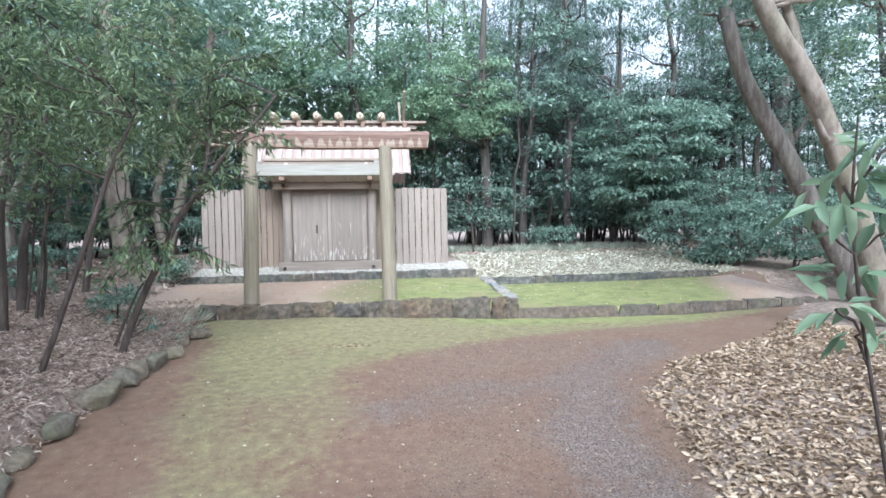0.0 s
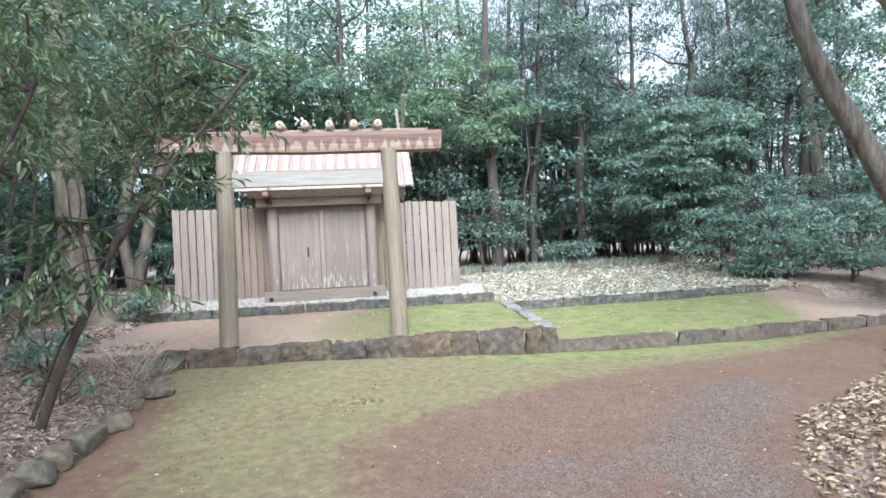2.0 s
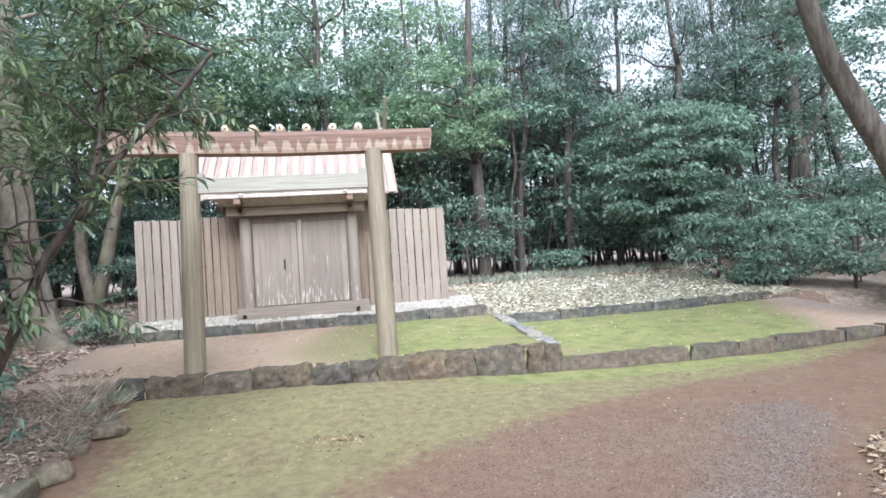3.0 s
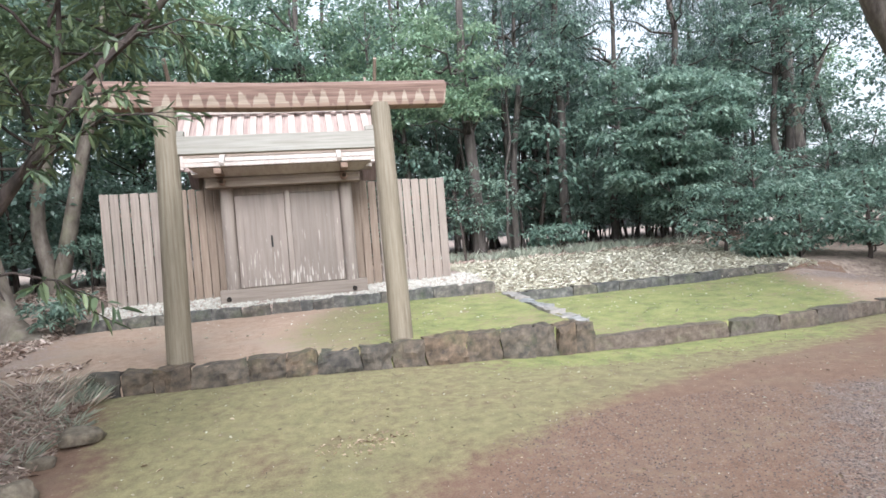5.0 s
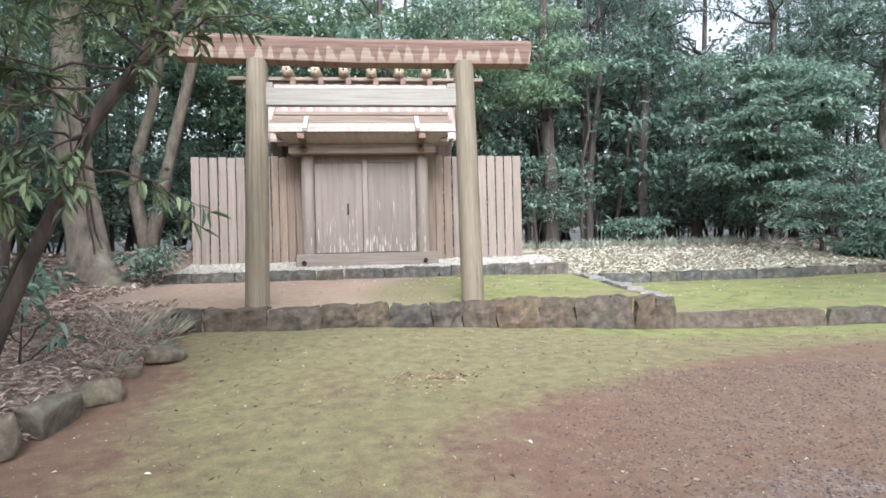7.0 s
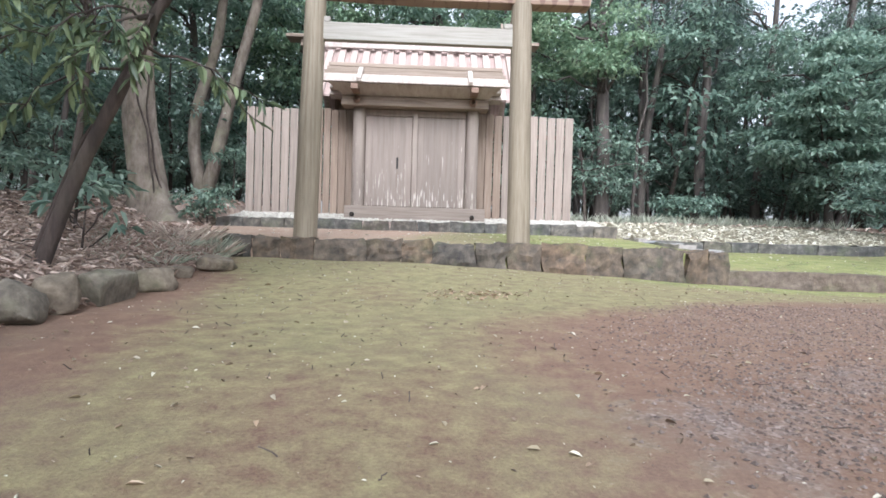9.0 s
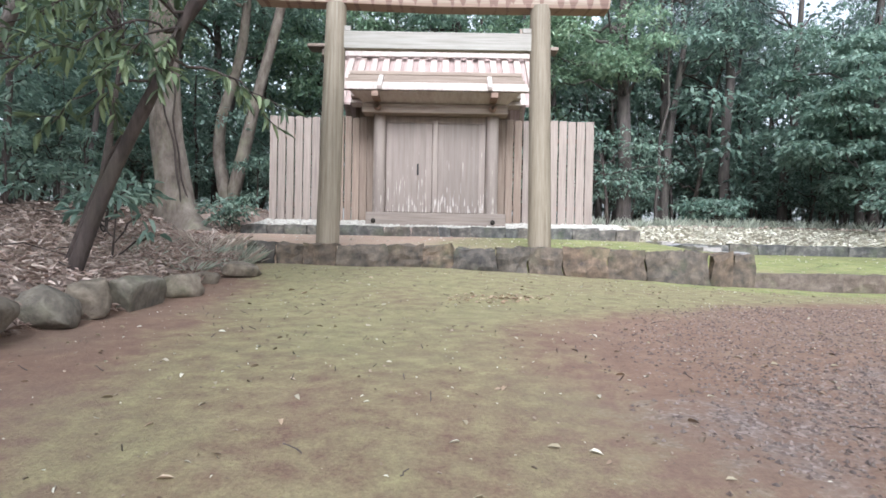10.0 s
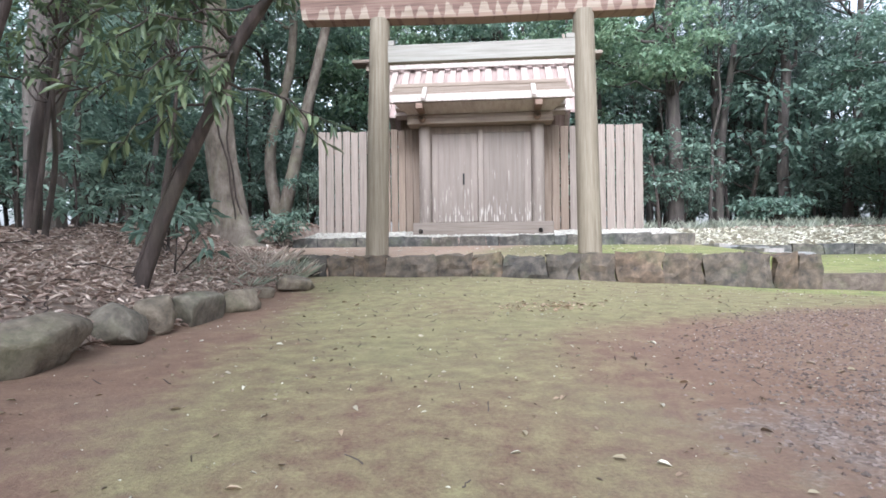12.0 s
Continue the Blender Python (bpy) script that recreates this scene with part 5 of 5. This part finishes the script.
# leaning trees over the leaf mound
rng = np.random.default_rng(29)
tk = stem((11.4, 9.0, 0.2), (11.0, 9.0, 1.4), (10.6, 9.0, 2.6), (10.05, 9.0, 4.0), (9.5, 9.0, 5.1), (8.8, 9.0, 6.0), (8.3, 9.1, 7.6))
cl = crown_clumps(rng, (9.6, 9.0, 7.6), (2.8, 2.2, 1.5), 44, 0.6)
make_tree("leaning_tree", "leaning tree with pale flaking bark over the leaf mound", (11.4, 9.0, 0.4), [(tk, 0.25, 0.15), (stem((9.5, 9.0, 5.1), (9.4, 9.1, 5.9), (9.0, 9.2, 7.2)), 0.13, 0.07), (stem((10.2, 9.0, 3.6), (9.9, 8.9, 3.75), (9.75, 8.9, 4.1)), 0.09, 0.04)] + limbs_to(rng, tk, cl, 10, 0.06), cl, BARK_PALE, LEAF_MID, 20, 0.17, 0.4, seed=29)
tk = stem((13.6, 11.95, 0.0), (13.1, 12.0, 1.1), (12.2, 12.0, 2.6), (11.65, 12.0, 3.6), (10.95, 12.0, 4.7), (10.4, 12.0, 5.6), (10.0, 12.0, 6.8), (9.8, 12.1, 8.6))
cl = crown_clumps(rng, (11.5, 13.2, 8.4), (2.8, 2.0, 1.5), 40, 0.65)
make_tree("leaning_tree", "long brown leaning tree at the clearing's edge", (13.6, 11.95, 0.1), [(tk, 0.27, 0.14)] + limbs_to(rng, tk, cl, 10, 0.06), cl, BARK, LEAF_MID, 18, 0.18, 0.4, seed=30)
tk = stem((13.2, 10.0, 0.4), (13.3, 10.0, 4.0), (13.1, 10.0, 9.0))
cl = crown_clumps(rng, (13.0, 10.0, 6.6), (1.9, 1.6, 2.4), 40, 0.55)
make_tree("broadleaf_tree", "upright broadleaf tree beyond the leaf mound", (13.2, 10.0, 0.5), [(tk, 0.14, 0.06)] + limbs_to(rng, tk, cl, 10, 0.05), cl, BARK, LEAF_BRIGHT, 18, 0.18, 0.4, seed=31)
# sapling close to the path
rng = np.random.default_rng(33)
tk = stem((4.75, 2.3, -0.05), (4.6, 2.3, 0.8), (4.42, 2.25, 1.5), (4.3, 2.2, 2.2), (4.35, 2.2, 2.8))
cl = [(np.array(c), r, 0.5) for c, r in (((4.25, 2.2, 2.35), 0.22), ((4.0, 2.1, 2.2), 0.16), ((4.45, 2.3, 1.75), 0.2), ((4.2, 2.2, 1.55), 0.15), ((4.5, 2.1, 2.6), 0.22), ((4.55, 2.4, 1.3), 0.18), ((4.7, 2.3, 2.1), 0.25))]
make_tree("sapling", "thin sapling with large fresh green leaves", (4.75, 2.3, 0.0), [(tk, 0.016, 0.006)] + limbs_to(rng, tk, cl, 7, 0.008), cl, BARK_DARK, LEAF_BRIGHT, 28, 0.23, 0.33, True, 0.5, 33, category="sapling")


# ---- fallen leaves, pebbles, grass ----
def litter(name, label, pts, z_of, length, mat, seed, curl=0.35, lift=0.012, width=0.45):
    rng = np.random.default_rng(seed)
    n = len(pts)
    z = z_of(pts[:, 0], pts[:, 1]) + rng.uniform(0.002, lift, n)
    a = rng.uniform(0, 2 * np.pi, n)
    way = np.stack([np.cos(a), np.sin(a), rng.normal(0, curl * 0.6, n)], axis=1)
    up = np.array([0, 0, 1.0]) + curl * rng.normal(size=(n, 3))
    v, f = leaf_arrays(rng, np.column_stack([pts, z]), way, up, length * rng.uniform(0.55, 1.3, n), width, 0.3, True)
    return tagged(new(name, raw_mesh(name, v, f, mat)), label, "fallen leaves", kind="stuff")


def scatter(seed, n, x0, x1, y0, y1, keep):
    rng = np.random.default_rng(seed)
    p = np.column_stack([rng.uniform(x0, x1, n), rng.uniform(y0, y1, n)])
    return p[keep(p[:, 0], p[:, 1], rng.random(n))]


litter("leaf_litter", "thick brown leaf litter on the tree bank", scatter(61, 76000, -7.5, -2.3, -5, 13, lambda x, y, r: (x < bank_edge(y) + 0.05) & (r < np.clip(1.15 - 0.12 * (bank_edge(y) - x), 0.45, 1))), ground_z, 0.078, LEAF_DRY, 61, 0.6, 0.05, 0.24)
litter("leaf_litter", "brown leaf litter round the buttressed tree", scatter(62, 9000, -9, -3.0, 13, 22, lambda x, y, r: (x < -4.4) | ((y < 13.4) & (x < -3))), lambda x, y: np.maximum(ground_z(x, y), np.where((y > 12.4) & (y < 16.7), terrace_1_z(x, y), -9)), 0.12, LEAF_DRY, 62, 0.5, 0.05)
litter("leaf_pile", "deep drift of tan fallen leaves beside the path", scatter(63, 60000, 3.4, 10.5, -5.0, 11, lambda x, y, r: (x > pile_edge(y) + 0.25 * (r - 0.3)) & (r < np.clip(1.2 - 0.1 * (x - pile_edge(y)), 0.35, 1))), ground_z, 0.088, LEAF_TAN, 63, 0.45, 0.05)
litter("leaf_litter", "bleached leaves covering the clearing above the kerb", scatter(64, 26000, 4.4, 14.5, 16.45, 23.0, lambda x, y, r: (y < 22.3 - 0.12 * np.abs(x - 9)) & (x < 13.6)), ground_z, 0.12, LEAF_PALE, 64, 0.35, 0.035)
litter("leaf_litter", "dark leaf litter on the woodland floor", scatter(65, 9000, 2.5, 18, 21.5, 27, lambda x, y, r: r < 2), ground_z, 0.16, LEAF_DRY, 65, 0.5, 0.05)
path_z = ground_z
litter("scattered_leaves", "pale fallen leaves strewn over the mossy path", scatter(66, 800, -2.1, 8.5, 0.5, 12.1, lambda x, y, r: (x < pile_edge(y)) & (x > bank_edge(y) + 0.4)), path_z, 0.04, LEAF_GOLD, 66, 0.4, 0.01)
litter("scattered_leaves", "brown fallen leaf scraps on the mossy path", scatter(67, 450, -2.1, 8.5, 0.5, 12.1, lambda x, y, r: (x < pile_edge(y)) & (x > bank_edge(y) + 0.3)), path_z, 0.045, LEAF_BROWN, 67, 0.45, 0.01)
litter("leaf_heap", "small heap of dry leaves on the moss", np.random.default_rng(68).normal((0.72, 9.55), (0.26, 0.11), (110, 2)), path_z, 0.05, LEAF_TAN, 68, 0.5, 0.02)
litter("scattered_leaves", "fallen leaves on the mossy terraces", scatter(69, 150, -3, 4.4, 12.6, 16.4, lambda x, y, r: r < 2), terrace_1_z, 0.06, LEAF_PALE, 69, 0.12, 0.01)
litter("scattered_leaves", "fallen leaves on the lower mossy terrace", scatter(70, 170, 4.9, 12.5, 12.7, 16.2, lambda x, y, r: r < 2), terrace_2_z, 0.065, LEAF_PALE, 70, 0.12, 0.01)
litter("scattered_leaves", "larger bleached leaves lying on the path", scatter(76, 80, -2.1, 8.5, 3.0, 12.1, lambda x, y, r: (x < pile_edge(y)) & (x > bank_edge(y) + 0.2)), path_z, 0.046, LEAF_PALE, 76, 0.15, 0.01)
litter("scattered_leaves", "beige fallen leaves lying on the path", scatter(77, 150, -2.1, 8.5, 3.0, 12.1, lambda x, y, r: (x < pile_edge(y)) & (x > bank_edge(y) + 0.2)), path_z, 0.055, LEAF_TAN, 77, 0.15, 0.01)

litter("leaf_crumbs", "tiny leaf crumbs and bits scattered on the path", scatter(73, 2200, -2.2, 7.5, 3.5, 12.1, lambda x, y, r: (x < pile_edge(y)) & (x > bank_edge(y) + 0.2)), path_z, 0.02, LEAF_BROWN, 73, 0.5, 0.006)
litter("leaf_crumbs", "pale flecks scattered on the path", scatter(74, 900, -2.2, 7.5, 3.5, 12.1, lambda x, y, r: (x < pile_edge(y)) & (x > bank_edge(y) + 0.2)), path_z, 0.016, LEAF_PALE, 74, 0.5, 0.006)

# white pebbles in front of the fence
rng = np.random.default_rng(71)
p = scatter(71, 6500, -4.2, 4.3, 16.72, 18.6, lambda x, y, r: r < 1.15 - 0.2 * (y - 16.7))
v, f = pebble_arrays(rng, np.column_stack([p, terrace_3_z(p[:, 0], p[:, 1]) + 0.012]), rng.uniform(0.018, 0.05, len(p)))
tagged(new("white_pebbles", raw_mesh("white_pebbles", v, f, PEBBLE, False)), "white rounded pebbles strewn along the fence", "pebbles", kind="stuff")
# gravel on the path
rng = np.random.default_rng(72)
p = scatter(72, 42000, 0.7, 8, 2.5, 10, lambda x, y, r: (zones(x, y)[1] > 0.25 + 0.6 * r) & (x < pile_edge(y)))
v, f = pebble_arrays(rng, np.column_stack([p, ground_z(p[:, 0], p[:, 1]) + 0.002]), rng.uniform(0.005, 0.016, len(p)))
GRIT = stone_mat("grey path gravel", (0.07, 0.052, 0.043), (0.16, 0.122, 0.101), (0.265, 0.21, 0.178), 30.0, tint=0.0)
tagged(new("path_gravel", raw_mesh("path_gravel", v, f, GRIT, False)), "grey-brown fine gravel loose on the path", "gravel", kind="stuff")

rng = np.random.default_rng(75)
p = scatter(75, 90000, 0.6, 5.5, 1.5, 9.6, lambda x, y, r: r < 0.5 * smooth((y - 2) / 2.5) * smooth((x - 0.85 - 0.9 * np.clip(y - 8, 0, 3)) / 1.2) * (x < pile_edge(y)))
v, f = pebble_arrays(rng, np.column_stack([p, ground_z(p[:, 0], p[:, 1]) + 0.001]), rng.uniform(0.004, 0.015, len(p)))
GRIT_BROWN = stone_mat("brown grit", (0.055, 0.038, 0.03), (0.16, 0.11, 0.086), (0.31, 0.235, 0.195), 40.0, tint=0.0)
tagged(new("path_grit", raw_mesh("path_grit", v, f, GRIT_BROWN, False)), "red-brown grit loose on the trodden soil", "gravel", kind="stuff")


def blades(name, label, centres, n, height, spread_r, mat, seed, lean=0.6):
    rng = np.random.default_rng(seed)
    out = []
    for cx, cy, cz in centres:
        a, r = rng.uniform(0, 2 * np.pi, n), spread_r * np.sqrt(rng.random(n))
        base = np.column_stack([cx + r * np.cos(a), cy + r * np.sin(a), np.full(n, cz)])
        way = np.column_stack([lean * np.cos(a) + 0.3 * rng.normal(size=n), lean * np.sin(a) + 0.3 * rng.normal(size=n), np.ones(n)])
        up = np.column_stack([-np.cos(a), -np.sin(a), 0.6 * np.ones(n)])
        out.append(leaf_arrays(rng, base, way, up, height * rng.uniform(0.5, 1.2, n), 0.03, 0.05, True))
    v, f = join_arrays(out)
    return tagged(new(name, raw_mesh(name, v, f, mat)), label, "grass", kind="stuff")


blades("grass_tuft", "grey-green grass tuft at the wall's end", [(-2.75, 12.15, 0.25), (-2.95, 12.25, 0.3), (-2.6, 12.05, 0.2)], 75, 0.26, 0.14, GRASS, 81, 0.7)
blades("dry_grass", "straw-coloured dead grass fringing the bank", [(-2.75 - 0.3 * (k % 3), 10.3 + 0.12 * k, float(ground_z(-2.75 - 0.3 * (k % 3), 10.3 + 0.12 * k))) for k in range(17)], 12, 0.15, 0.32, STRAW, 82, 1.2)
blades("dry_grass", "tall straw-coloured dead grass beside the wall's end", [(x, y, float(ground_z(x, y))) for x, y in ((-2.7, 11.7), (-2.95, 12.0), (-3.1, 11.6), (-3.3, 12.1), (-2.85, 11.3))], 24, 0.3, 0.28, STRAW, 85, 1.0)
blades("grass_tuft", "grey-green grass drooping over the edging rocks", [(x, y, float(ground_z(x, y)) + 0.05) for x, y in ((-2.45, 10.9), (-2.5, 11.25), (-2.7, 11.0), (-2.5, 10.05))], 46, 0.2, 0.18, GRASS, 86, 1.4)
g = np.random.default_rng(83)
blades("grass_fringe", "low grass and weeds along the wood's edge", [(x, y, float(ground_z(x, y))) for x, y in zip(g.uniform(4.2, 14, 46), g.uniform(21.8, 23.6, 46))], 45, 0.38, 0.4, GRASS, 83, 0.5)
blades("grass_fringe", "grass tufts among the bank leaves", [(x, y, float(ground_z(x, y))) for x, y in zip(g.uniform(-3.6, -2.6, 16), g.uniform(9.2, 12, 16))], 12, 0.13, 0.24, GRASS, 84, 0.8)

# fallen twigs
g = np.random.default_rng(91)
chunks = []
for k in range(170):
    x, y = (g.uniform(-6, -2.6), g.uniform(4, 12.5)) if k < 60 else (g.uniform(-1.8, 4.5), g.uniform(4.6, 12))
    a, L = g.uniform(0, 6.28), g.uniform(0.15, 0.9) if k < 60 else g.uniform(0.02, 0.16) ** 1.3
    z = float(ground_z(x, y)) + (0.06 if k < 60 else 0.006)
    chunks.append(tube_arrays(bent(g, (x, y, z), (x + L * math.cos(a), y + L * math.sin(a), float(ground_z(x + L * math.cos(a), y + L * math.sin(a))) + 0.03), 5, 0.1), np.linspace(0.008 if k < 60 else 0.0028, 0.002, 5), 5))
v, f = join_arrays(chunks)
tagged(new("fallen_twigs", raw_mesh("fallen_twigs", v, f, BARK_DARK)), "dead twigs lying on the leaf litter", "twigs", kind="stuff")
